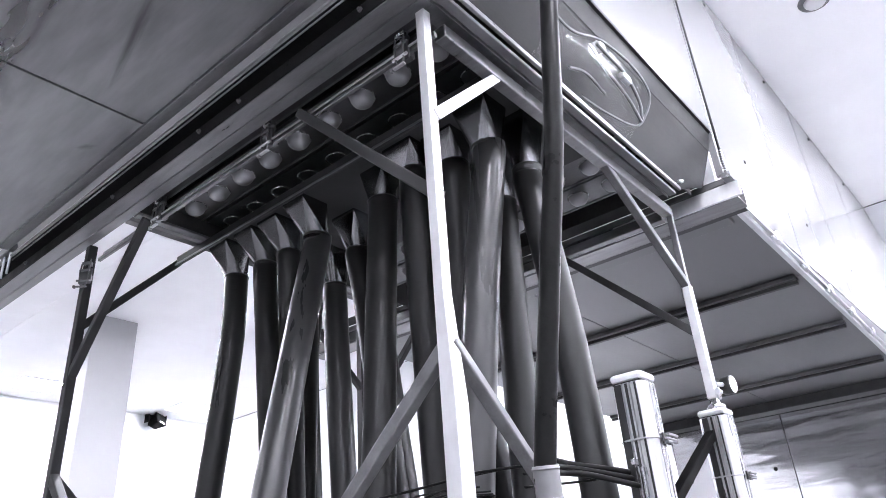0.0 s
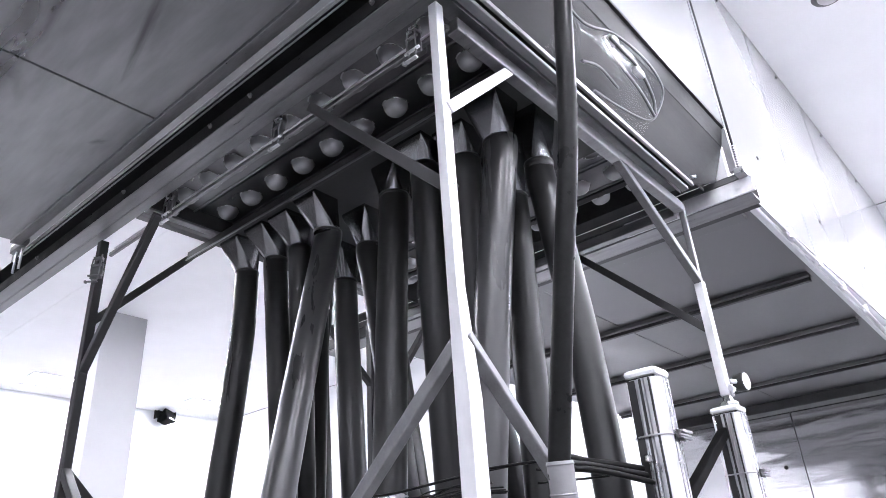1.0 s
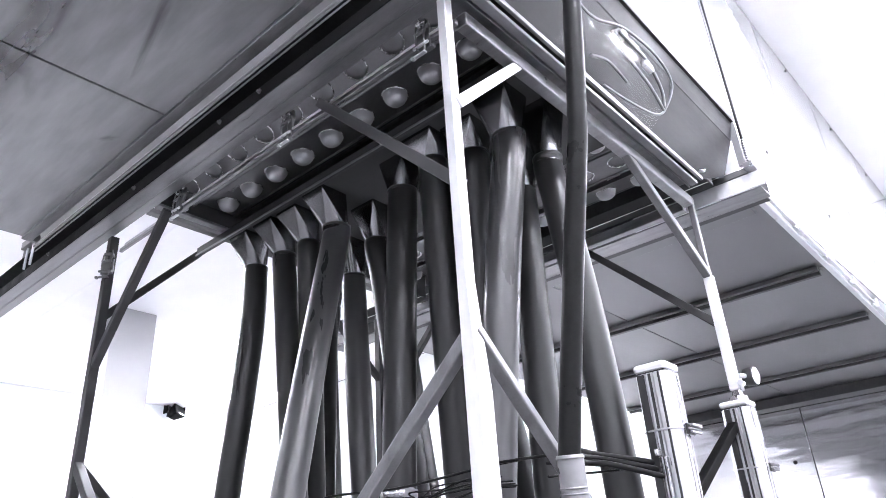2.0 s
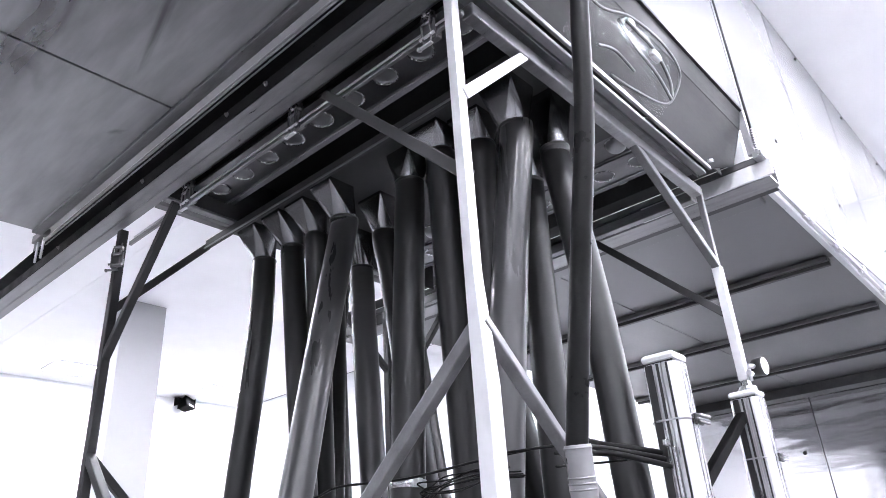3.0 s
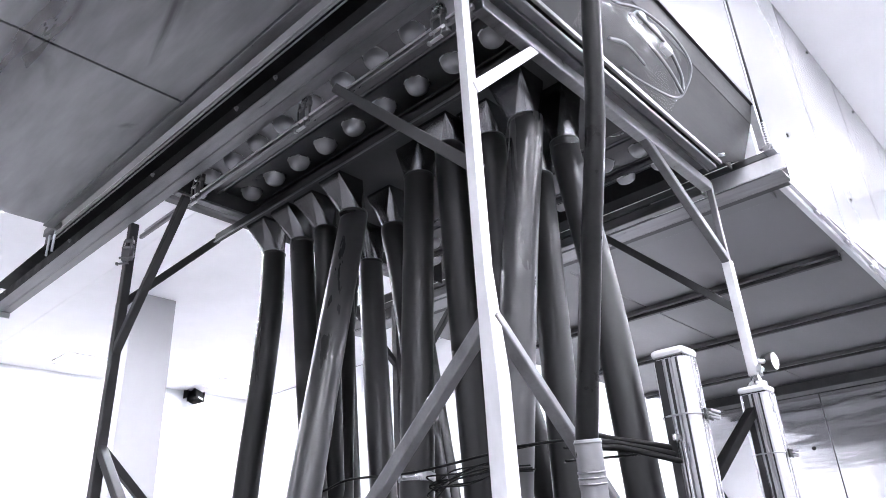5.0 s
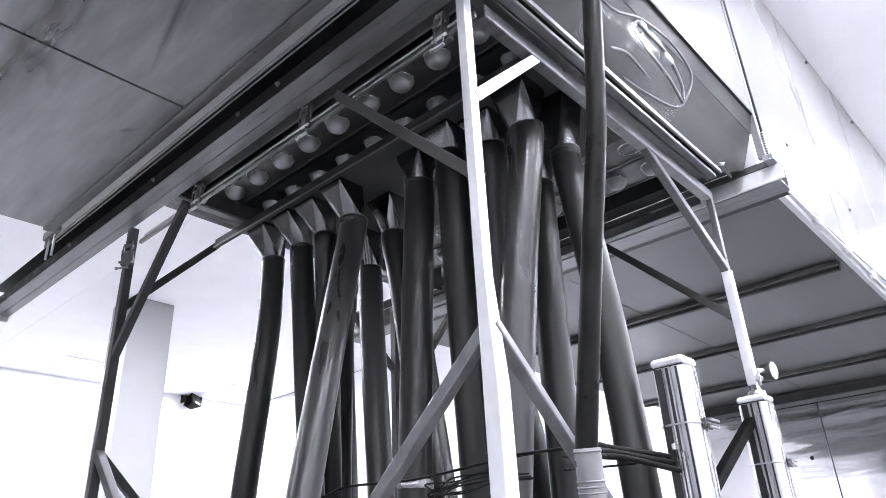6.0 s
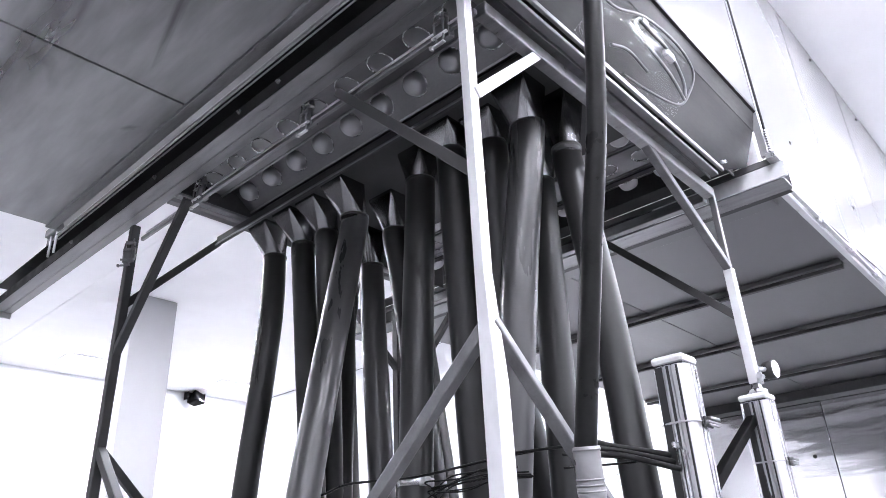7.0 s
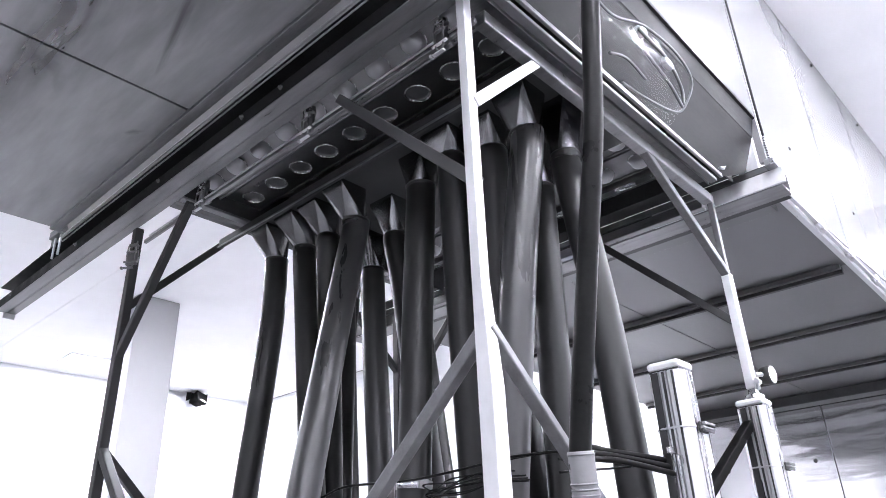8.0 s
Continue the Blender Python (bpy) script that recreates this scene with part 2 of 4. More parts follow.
# white partition above the deck edge, in panels
YP0, YP1 = -0.175, -0.115
partition = thing("wall_partition", boxes((X_W, -0.3, YP0 + 0.008, YP1, DECK_Z + 0.04, Z_CEIL), (-0.3, 1.9, YP0 + 0.008, YP1, 3.43, Z_CEIL), (1.9, X_E, YP0 + 0.008, YP1, DECK_Z + 0.04, Z_CEIL)),
                  WHITE_PAINT, "white coated panel partition up to the ceiling", "wall", kind="structure")
xs = [X_W, -5.2, -4.0, -2.8, -1.6, -0.4, 0.84, 2.03, 3.17, 4.36, 5.55, X_E]
for a, b in zip(xs, xs[1:]):
    zb = 3.43 if b > -0.3 and a < 1.9 else DECK_Z + 0.04
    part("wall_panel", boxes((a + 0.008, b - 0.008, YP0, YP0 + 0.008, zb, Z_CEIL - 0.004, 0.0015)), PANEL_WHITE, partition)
for x in [1.6 + 1.1 * k for k in range(5)]:
    bm = bmesh.new()
    lathe(bm, [(0.0, 0.008), (0.011, 0.006), (0.013, 0)], 10, Matrix.Translation((x, YP0, 4.93)) @ pose(0, 0, 0, 90, 0, 0))
    part("screw_head", bm, BLACK, partition)
    bm = bmesh.new()
    lathe(bm, [(0.0, 0.008), (0.011, 0.006), (0.013, 0)], 10, Matrix.Translation((x + 0.9, YP0, 3.62)) @ pose(0, 0, 0, 90, 0, 0))
    part("screw_head", bm, BLACK, partition)

partition.matrix_basis = Matrix.Translation((2.95, -0.175, 0)) @ pose(0, 0, 0, 0, 0, -1.39) @ Matrix.Translation((-2.95, 0.175, 0))

# pillar and ceiling joint strip
thing("pillar", boxes((2.37, 2.92, 7.4, 7.95, 0, Z_CEIL, 0.01)), mat("pale_grey_pillar_paint", grey(0.36), 0.6, 0.0, 0.06, 2, 0.02), "pale grey painted square hall pillar", "pillar", kind="structure")
thing("trim", boxes((1.86, 1.91, 2.6, Y_N, Z_CEIL - 0.005, Z_CEIL - 0.001)), mat("bright_white_joint", grey(0.92), 0.5, 0.0, 0.03, 3, 0.0), "white ceiling joint strip", "trim", kind="structure")


def ceiling_light(glowing, spots):
    top = holder("ceiling_light", "square white ceiling light panel, switched on", "ceiling light", "ceiling light panels")
    part("frame", boxes((-0.31, 0.31, -0.31, -0.295, -0.02, 0), (-0.31, 0.31, 0.295, 0.31, -0.02, 0), (-0.31, -0.295, -0.295, 0.295, -0.02, 0), (0.295, 0.31, -0.295, 0.295, -0.02, 0)), WHITE_PAINT, top)
    part("diffuser", boxes((-0.294, 0.294, -0.294, 0.294, -0.014, -0.004)), glowing, top)
    top.location = (*spots[0], Z_CEIL - 0.002)
    for x, y in spots[1:]:
        copy_thing(top, pose(x, y, Z_CEIL - 0.002))


# Seen: (3.05, 10.7) and (5.7, 10.7). The rest are unseen, added for brightness.
# The pair at x = -4.6 is added for bright streaks in the east wall.
ceiling_light(GLOW_N, [(3.05, 10.7), (1.0, 10.7), (5.7, 10.7), (0.3, 8.3), (0.2, 5.9), (1.3, 3.6), (3.05, 3.6), (5.6, 3.6), (-4.6, 5.0), (-4.6, 3.6)])
ceiling_light(GLOW, [(x, y) for x in (-5.2, -2.5, 0.3, 3.05, 5.6) for y in (-5.4, -3.2, -1.3)])

# round detector on the ceiling
det = holder("smoke_detector", "round white detector on the ceiling", "detector", at=(3.27, -0.72, Z_CEIL))
bm = bmesh.new()
lathe(bm, [(0.0, -0.035), (0.06, -0.033), (0.07, -0.02), (0.07, -0.008)], 28)
part("body", bm, CAP, det)
bm = bmesh.new()
lathe(bm, [(0.071, -0.012), (0.1, -0.01), (0.105, 0.0)], 28)
part("ring", bm, DARK_STEEL, det)

# wall loudspeaker
spk = holder("loudspeaker", "small black loudspeaker on a bracket at the far wall", "loudspeaker", at=(5.43, Y_N, 4.86))
bm = boxes((-0.03, 0.03, -0.03, 0.0, -0.06, 0.14, 0.005), (-0.02, 0.02, -0.16, -0.03, 0.02, 0.05, 0.004))
part("bracket", bm, HOSE, spk)
part("yoke", boxes((-0.155, -0.14, -0.27, -0.1, -0.04, 0.1, 0.004), (-0.155, 0.19, -0.13, -0.1, 0.1, 0.12, 0.004), (0.175, 0.19, -0.27, -0.1, -0.04, 0.1, 0.004)), MATT_BLACK, spk)
bm = bmesh.new()
tilt = Matrix.Translation((0.02, -0.24, -0.02)) @ pose(0, 0, 0, -25, 10, 20)
add_box(bm, -0.13, 0.13, -0.1, 0.12, -0.12, 0.12)
for v in bm.verts:                      # tapers towards the back
    if v.co.y > 0:
        v.co.x, v.co.z = v.co.x * 0.6, v.co.z * 0.65
bmesh.ops.bevel(bm, geom=list(bm.edges), offset=0.025, segments=2, affect="EDGES", profile=0.5)
bmesh.ops.transform(bm, verts=bm.verts, matrix=tilt)
body = part("cabinet", bm, MATT_BLACK, spk)
# White strip paints in the highlight along the lower front edge.
bm = bmesh.new()
add_box(bm, -0.06, 0.06, -0.108, -0.1, -0.11, -0.075, 0.003, tilt)
part("white_strip", bm, CAP, body)

# ---------------------------------------------------------------- left deck
left_deck = thing("deck_west", boxes((X_W + 0.01, -0.21, -0.095, DECK_END - 0.02, DECK_Z + 0.012, DECK_Z + 0.06)), DARK_STEEL, "walkway deck with brushed sheet underside", "deck", kind="structure")
for x0, x1 in ((X_W + 0.01, -1.45), (-1.45, -0.19)):
    for y0, y1 in ((-0.15, 1.19), (1.19, DECK_END)):
        part("deck_sheet", boxes((x0 + 0.003, x1, y0 + 0.005, y1 - 0.005, DECK_Z, DECK_Z + 0.012, 0.002)), DECK, left_deck)
part("edge_strip", boxes((-0.185, -0.14, -0.15, DECK_END + 0.02, DECK_Z - 0.004, DECK_Z + 0.06, 0.003)), RAIL_STEEL, left_deck, "folded steel edge strip of uneven tone")

# ---------------------------------------------------------------- right deck
RZ = 3.18
right_deck = thing("deck_east", boxes((2.10, X_E - 0.01, -0.12, DECK_END - 0.02, RZ + 0.012, RZ + 0.06)), DARK_STEEL, "walkway deck with ribbed grey sheet underside", "deck", kind="structure")
xs = [2.1, 3.25, 4.42, 5.72, X_E - 0.02]
for a, b in zip(xs, xs[1:]):
    for y0, y1 in ((-0.13, 1.13), (1.13, DECK_END)):
        part("deck_sheet", boxes((a + 0.003, b - 0.003, y0 + 0.003, y1 - 0.003, RZ, RZ + 0.012, 0.002)), DECK_R, right_deck)
for x in xs[1:4]:
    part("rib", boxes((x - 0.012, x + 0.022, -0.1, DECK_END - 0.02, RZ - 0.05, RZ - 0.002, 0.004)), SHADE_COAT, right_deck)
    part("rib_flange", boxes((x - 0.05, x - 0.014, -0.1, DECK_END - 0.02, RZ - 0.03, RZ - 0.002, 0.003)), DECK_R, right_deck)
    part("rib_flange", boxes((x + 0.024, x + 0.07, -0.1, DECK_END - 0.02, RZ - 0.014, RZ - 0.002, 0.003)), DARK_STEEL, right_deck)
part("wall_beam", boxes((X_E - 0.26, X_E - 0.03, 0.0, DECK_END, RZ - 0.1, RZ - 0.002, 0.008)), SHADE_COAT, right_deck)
part("edge_angle", boxes((2.12, X_E - 0.03, -0.165, -0.135, RZ - 0.02, RZ + 0.06, 0.003)), STEEL, right_deck, "bright steel edge angle")
part("edge_lip", boxes((2.12, X_E - 0.03, -0.19, -0.168, RZ + 0.0, RZ + 0.012, 0.002)), STEEL, right_deck)
for x in (2.62, 3.15, 3.7, 4.3, 4.95):
    bm = boxes((x - 0.07, x + 0.07, -0.185, -0.165, RZ - 0.012, RZ + 0.03, 0.006), (x - 0.025, x + 0.025, -0.2, -0.18, RZ - 0.02, RZ + 0.04, 0.006))
    part("clip", bm, STEEL, right_deck)
part("edge_beam", boxes((2.1, 2.2, -0.1, DECK_END, RZ - 0.03, RZ - 0.002, 0.004)), DECK_R, right_deck)

# ---------------------------------------------------------------- machine frame
XR, YB = 1.58, 1.92
LEG = 0.042
stand = holder("machine_stand", "square steel tube stand with diagonal braces", "machine stand")
bm = boxes((-LEG / 2, LEG / 2, -LEG / 2, LEG / 2, 0, 3.04))
bmesh.ops.bisect_plane(bm, geom=list(bm.verts) + list(bm.edges) + list(bm.faces), plane_co=(0, 0, 1.95), plane_no=(0, 0, 1))
bmesh.ops.bisect_plane(bm, geom=list(bm.verts) + list(bm.edges) + list(bm.faces), plane_co=(0, 0, 2.2), plane_no=(0, 0, 1))
for v in bm.verts:                      # drawn in above the brace joint
    if v.co.z > 2.1:
        v.co.x, v.co.y = min(v.co.x, LEG / 2 - 0.012), max(v.co.y, -LEG / 2 + 0.012)
bmesh.ops.bevel(bm, geom=[e for e in bm.edges if abs((e.verts[0].co - e.verts[1].co).z) > 0.05], offset=0.003, segments=2, affect="EDGES", profile=0.5)
part("leg", bm, TUBE_STEEL, stand, "bright steel tube, slimmer at the top")
# Rear legs take the darkened steel: their backlit shade is in the colour.
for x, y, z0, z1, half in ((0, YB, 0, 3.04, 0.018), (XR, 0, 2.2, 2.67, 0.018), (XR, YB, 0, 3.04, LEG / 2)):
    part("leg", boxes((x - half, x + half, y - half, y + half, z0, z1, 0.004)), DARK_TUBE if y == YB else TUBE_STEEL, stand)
part("upper_leg", boxes((XR - 0.012, XR + 0.012, -0.012, 0.012, 2.67, 3.04, 0.003)), DARK_STEEL, stand, "thin dark steel upright")


def brace(a, b, w=0.032, side=(0, 1, 0), mt=None):
    bm = bmesh.new()
    square_bar(bm, a, b, w, w, Vector(side), 0.004)
    part("brace", bm, mt or TUBE_STEEL, stand)


UPX, UPY = (0, 1, 0), (1, 0, 0)
# DARK_TUBE braces carry the stand's shade in their colour.
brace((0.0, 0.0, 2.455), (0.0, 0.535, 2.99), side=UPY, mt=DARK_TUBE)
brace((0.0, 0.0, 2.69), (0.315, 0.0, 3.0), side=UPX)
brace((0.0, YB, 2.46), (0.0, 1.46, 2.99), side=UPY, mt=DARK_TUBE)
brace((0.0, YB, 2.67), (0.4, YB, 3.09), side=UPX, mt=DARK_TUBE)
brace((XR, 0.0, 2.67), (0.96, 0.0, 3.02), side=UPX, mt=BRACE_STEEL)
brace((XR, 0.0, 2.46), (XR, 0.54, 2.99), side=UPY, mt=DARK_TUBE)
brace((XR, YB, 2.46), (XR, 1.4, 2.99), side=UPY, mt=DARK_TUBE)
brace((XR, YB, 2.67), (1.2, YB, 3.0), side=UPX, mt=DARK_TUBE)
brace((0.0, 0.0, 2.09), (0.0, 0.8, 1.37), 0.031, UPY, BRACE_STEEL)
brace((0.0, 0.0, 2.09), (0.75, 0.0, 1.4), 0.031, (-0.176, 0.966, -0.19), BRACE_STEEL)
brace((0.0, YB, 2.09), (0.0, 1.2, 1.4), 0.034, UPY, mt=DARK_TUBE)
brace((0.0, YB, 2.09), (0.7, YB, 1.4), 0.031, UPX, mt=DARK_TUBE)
# Blackened in its colour to paint in the shade behind the column.
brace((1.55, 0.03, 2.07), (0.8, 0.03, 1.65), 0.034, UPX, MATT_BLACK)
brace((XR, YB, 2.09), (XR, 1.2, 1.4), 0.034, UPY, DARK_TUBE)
part("long_rail", boxes((0.03, 0.044, 0.0, YB, 2.982, 3.0, 0.003)), RAIL_STEEL, stand)
part("rail_lip", boxes((0.0225, 0.0275, 0.05, 1.86, 2.993, 3.0, 0.001)), STEEL, stand)
part("long_rail", boxes((XR - 0.02, XR + 0.02, 0.03, YB, 2.985, 3.03, 0.004)), RAIL_STEEL, stand)
part("cross_rail", boxes((0.055, XR - 0.03, -0.02, 0.02, 2.985, 3.03, 0.004)), RAIL_STEEL, stand)
part("cross_rail", boxes((0.055, XR - 0.03, 1.66, 1.70, 3.115, 3.15, 0.004)), RAIL_STEEL, stand)
part("cross_angle", boxes((0.055, XR - 0.03, 1.73, 1.77, 3.115, 3.137, 0.002)), DARK_STEEL, stand)

# ---------------------------------------------------------------- channel rails under the conveyor body
YC0, YC1 = -0.22, 3.42


def channel(name, label):
    """A lipped steel channel, open outwards (towards -x), its inner bottom edge at x = 0."""
    top = holder(name, label, "steel channel")
    part("web", boxes((-0.008, 0.0, YC0, YC1, 3.055, 3.19, 0.002)), RAIL_STEEL, top)
    part("bottom_flange", boxes((-0.1, -0.045, YC0, YC1, 3.05, 3.055, 0.001), (-0.042, 0.0, YC0, YC1, 3.05, 3.055, 0.001)), RAIL_STEEL, top)
    # Lip and top flange are near-black: the groove's shade is in their colour.
    part("lip", boxes((-0.102, -0.097, YC0, YC1, 3.056, 3.105, 0.001)), FASCIA, top)
    part("top_flange", boxes((-0.105, -0.009, YC0, YC1, 3.185, 3.19, 0.001)), FASCIA, top)
    for y in (0.15, 0.72, 0.95, 1.55, 2.35, 3.2):
        bm = bmesh.new()
        sweep(bm, [(-0.108, y, 3.085), (-0.103, y, 3.085)], 0.009, 6)
        sweep(bm, [(-0.114, y, 3.085), (-0.108, y, 3.085)], 0.005, 10)
        part("bolt", bm, DARK_STEEL, top)
    return top


chan = channel("channel_rail", "long lipped steel channel rail with bolts")
for x, z, rr in ((-0.128, 3.172, 0.0045), (-0.118, 3.15, 0.003)):
    bm = bmesh.new()
    sweep(bm, [(x, YC0, z), (x, 2.5, z)], rr, 8)
    part("conduit", bm, RAIL_STEEL, chan, "thin steel conduit")
part("end_tab", boxes((-0.06, 0.0, YC1 + 0.002, YC1 + 0.008, 3.02, 3.12, 0.001)), STEEL, chan)
part("end_bracket", boxes((-0.098, -0.05, 3.36, 3.366, 3.06, 3.12, 0.001)), STEEL, chan)
for y in (2.53, 2.6):
    bm = bmesh.new()
    sweep(bm, [(-0.12, y, 3.09), (-0.12, y, 3.2), (-0.1, y, 3.23)], 0.006, 8)
    part("hanger_rod", bm, STEEL, chan)
part("hanger_block", boxes((-0.14, -0.105, 2.5, 2.64, 3.2, 3.24, 0.004)), RAIL_STEEL, chan)

right_chan = holder("channel_rail", "long steel channel rail beside the ribbed deck", "steel channel")
# One face in two tones: its lit end and shaded run are coloured in.
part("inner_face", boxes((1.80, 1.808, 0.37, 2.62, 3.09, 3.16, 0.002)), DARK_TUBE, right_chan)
part("end_face", boxes((1.796, 1.806, -0.26, 0.36, 3.088, 3.162, 0.002)), TUBE_STEEL, right_chan, "near end of the inner face, in lighter steel")
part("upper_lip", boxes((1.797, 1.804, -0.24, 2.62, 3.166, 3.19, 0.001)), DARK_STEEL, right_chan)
part("bottom_flange", boxes((1.81, 1.93, -0.24, 2.62, 3.085, 3.092, 0.002)), RAIL_STEEL, right_chan)
part("outer_face", boxes((1.931, 1.938, -0.24, 2.62, 3.085, 3.19, 0.002)), RAIL_STEEL, right_chan)
part("top_flange", boxes((1.8, 1.93, -0.24, 2.62, 3.192, 3.198, 0.002)), DARK_STEEL, right_chan)
part("foot_strip", boxes((1.96, 2.09, -0.2, 2.45, 3.14, 3.15, 0.002)), SHADE_COAT, right_chan)

# ---------------------------------------------------------------- conveyor body
hood = holder("conveyor_hood", "grey steel conveyor hood with folded front fascia", "machine hood")
# Closing panels, mostly unseen, added to keep ceiling light out of the hood.
part("side_panel", boxes((-0.05, -0.044, -0.1, 2.9, 3.192, 3.78)), DARK_STEEL, hood)
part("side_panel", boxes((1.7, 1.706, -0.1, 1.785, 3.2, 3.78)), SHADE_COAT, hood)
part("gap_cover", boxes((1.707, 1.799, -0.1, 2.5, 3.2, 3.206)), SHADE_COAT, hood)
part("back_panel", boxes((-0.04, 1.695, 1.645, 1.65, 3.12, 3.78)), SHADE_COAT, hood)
part("top_panel", boxes((-0.05, 1.706, -0.1, 1.795, 3.785, 3.79)), DARK_STEEL, hood)
part("front_panel", boxes((-0.04, 1.695, -0.078, -0.072, 3.12, 3.78)), DARK_STEEL, hood)
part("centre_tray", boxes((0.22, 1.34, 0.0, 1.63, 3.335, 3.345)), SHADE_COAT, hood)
bm = bmesh.new()


def folded(bm, sections):
    """A folded sheet through several (x, outline) sections; an outline is a ring of (y, z)."""
    rings = [[bm.verts.new((x, y, z)) for y, z in prof] for x, prof in sections]
    for a, b in zip(rings, rings[1:]):
        for k in range(len(a)):
            bm.faces.new((a[k], a[(k + 1) % len(a)], b[(k + 1) % len(a)], b[k]))
    bm.faces.new(rings[0])
    bm.faces.new(rings[-1])


def fascia_outline(drop):
    """The sheet's outline; drop lifts its lower edge where the corner is cut away."""
    y, z = -0.082 - 0.118 * drop / 0.335, 3.09 + drop
    return [(y, z), (-0.176, 3.335), (-0.179, 3.34), (-0.2, 3.425), (-0.21, 3.43), (-0.21, 3.445), (-0.185, 3.445), (-0.166, 3.335), (y + 0.01, z + 0.01)]


folded(bm, [(-0.1, fascia_outline(0)), (1.56, fascia_outline(0)), (1.775, fascia_outline(0.085))])
fascia = part("fascia", bm, FASCIA, hood, "folded grey steel fascia")
part("end_strip", boxes((1.777, 1.80, -0.215, -0.18, 3.2, 3.43, 0.003)), ALU, fascia)
for z in (3.24, 3.3, 3.37):
    part("end_bolt", boxes((1.80, 1.812, -0.21, -0.19, z, z + 0.02, 0.003)), STEEL, fascia)
for name, b in (("front_beam", (-0.1, 1.5, -0.075, -0.045, 3.045, 3.06, 0.002)), ("front_strip", (-0.1, 1.5, -0.1, -0.088, 3.052, 3.07, 0.002)), ("front_web", (-0.1, 1.5, -0.04, -0.036, 3.04, 3.09, 0.001))):
    part(name, boxes(b), RAIL_STEEL if name == "front_strip" else DARK_STEEL, hood, "steel edge strip")
part("front_sill", boxes((0.0, 1.5, -0.034, 0.03, 3.066, 3.075, 0.001)), RAIL_STEEL, hood)
for x in (0.86, 0.945, 1.03):
    part("bracket_tab", boxes((x, x + 0.062, 0.034, 0.058, 3.076, 3.08, 0.001)), CAP, hood, "small white tab")
bm = bmesh.new()
sweep(bm, [(1.47, -0.105, 3.08), (1.49, -0.118, 3.085)], 0.007, 10)
part("bolt", bm, ALU, hood)

# suspension rod above the channel end
rod = holder("suspension_rod", "thin steel suspension rod from the ceiling", "rod", at=(1.775, -0.225, 0))
bm = bmesh.new()
sweep(bm, [(0, 0, 3.2), (0, 0, Z_CEIL)], 0.0055, 8)
part("rod", bm, DARK_TUBE, rod)
bm = bmesh.new()
for k in range(9):
    lathe(bm, [(0.006, 0), (0.011, 0.005), (0.006, 0.01)], 10, Matrix.Translation((0.002, 0, 3.21 + 0.013 * k)))
part("thread_nut", bm, STEEL, rod)
part("foot", boxes((-0.03, 0.03, -0.025, 0.02, 3.165, 3.195, 0.004)), ALU, rod)

# ---------------------------------------------------------------- slats with cups
R_END, XL, XRR, Z_LOW = 0.1635, 0.189, 1.457, 3.185
LOOP = 2 * (XRR - XL) + 2 * math.pi * R_END
PITCH = LOOP / 18
CUP_STEP = 0.1738
CUP_Y = [0.165 + CUP_STEP * k for k in range(9)]
CUP_R, SLAT_HW = 0.048, 0.086


def slat_plate():
    """A slat with nine round holes, bent down at both long edges."""
    bm = bmesh.new()
    hw, n, hy = SLAT_HW, 24, CUP_STEP / 2
    for j, cy in enumerate(CUP_Y):
        outer, inner = [], []
        for k in range(n):
            a = 2 * math.pi * k / n
            c, s = math.cos(a), math.sin(a)
            f = min(hw / max(abs(c), 1e-6), hy / max(abs(s), 1e-6))
            ox, oy = (math.copysign(hw, c), math.copysign(hy, s)) if k % 6 == 3 else (c * f, s * f)
            outer.append(bm.verts.new((ox, cy + oy, 0)))
            inner.append(bm.verts.new((c * CUP_R, cy + s * CUP_R, 0)))
        for k in range(n):
            bm.faces.new((outer[k], outer[(k + 1) % n], inner[(k + 1) % n], inner[k]))
    y0, y1 = CUP_Y[0] - hy, CUP_Y[-1] + hy
    for x0, x1 in ((-hw, -hw + 0.003), (hw - 0.003, hw)):
        add_box(bm, x0, x1, y0, y1, 0.0, 0.016)
    return mesh_of(bm, "slat_plate", SLAT)


def bowl(name, prof, material):
    """A round cup closed at its tip, from (radius, height) rows."""
    bm = bmesh.new()
    rings = lathe(bm, prof[:-1], 24)
    tip = bm.verts.new((0, 0, prof[-1][1]))
    for k in range(24):
        bm.faces.new((rings[-1][k], rings[-1][(k + 1) % 24], tip)).smooth = True
    return mesh_of(bm, name, material)


def cup_mesh():
    return bowl("cup", [(0.0455, 0.0), (0.0443, -0.007), (0.0415, -0.016), (0.037, -0.0255), (0.03, -0.033), (0.02, -0.0375), (0.01, -0.0397), (0, -0.0405)], CUP)


def dish_mesh():
    return bowl("dish", [(0.0455, 0.0), (0.044, 0.004), (0.034, 0.007), (0.018, 0.009), (0, 0.0095)], DISH)


def rim_mesh():
    bm = bmesh.new()
    lathe(bm, [(CUP_R + 0.001, 0.0), (CUP_R + 0.001, -0.002), (CUP_R, -0.003), (CUP_R - 0.002, -0.003), (CUP_R - 0.003, -0.002), (CUP_R - 0.0035, 0.004)], 28)
    return mesh_of(bm, "rim", RIM)


EDGE_ME = mesh_of(boxes((SLAT_HW - 0.004, SLAT_HW + 0.003, CUP_Y[0] - CUP_STEP / 2, CUP_Y[-1] + CUP_STEP / 2, -0.006, -0.001)), "edge_strip", RAIL_STEEL)
PLATE_ME, CUP_ME, DISH_ME, RIM_ME = slat_plate(), cup_mesh(), dish_mesh(), rim_mesh()
slats = []
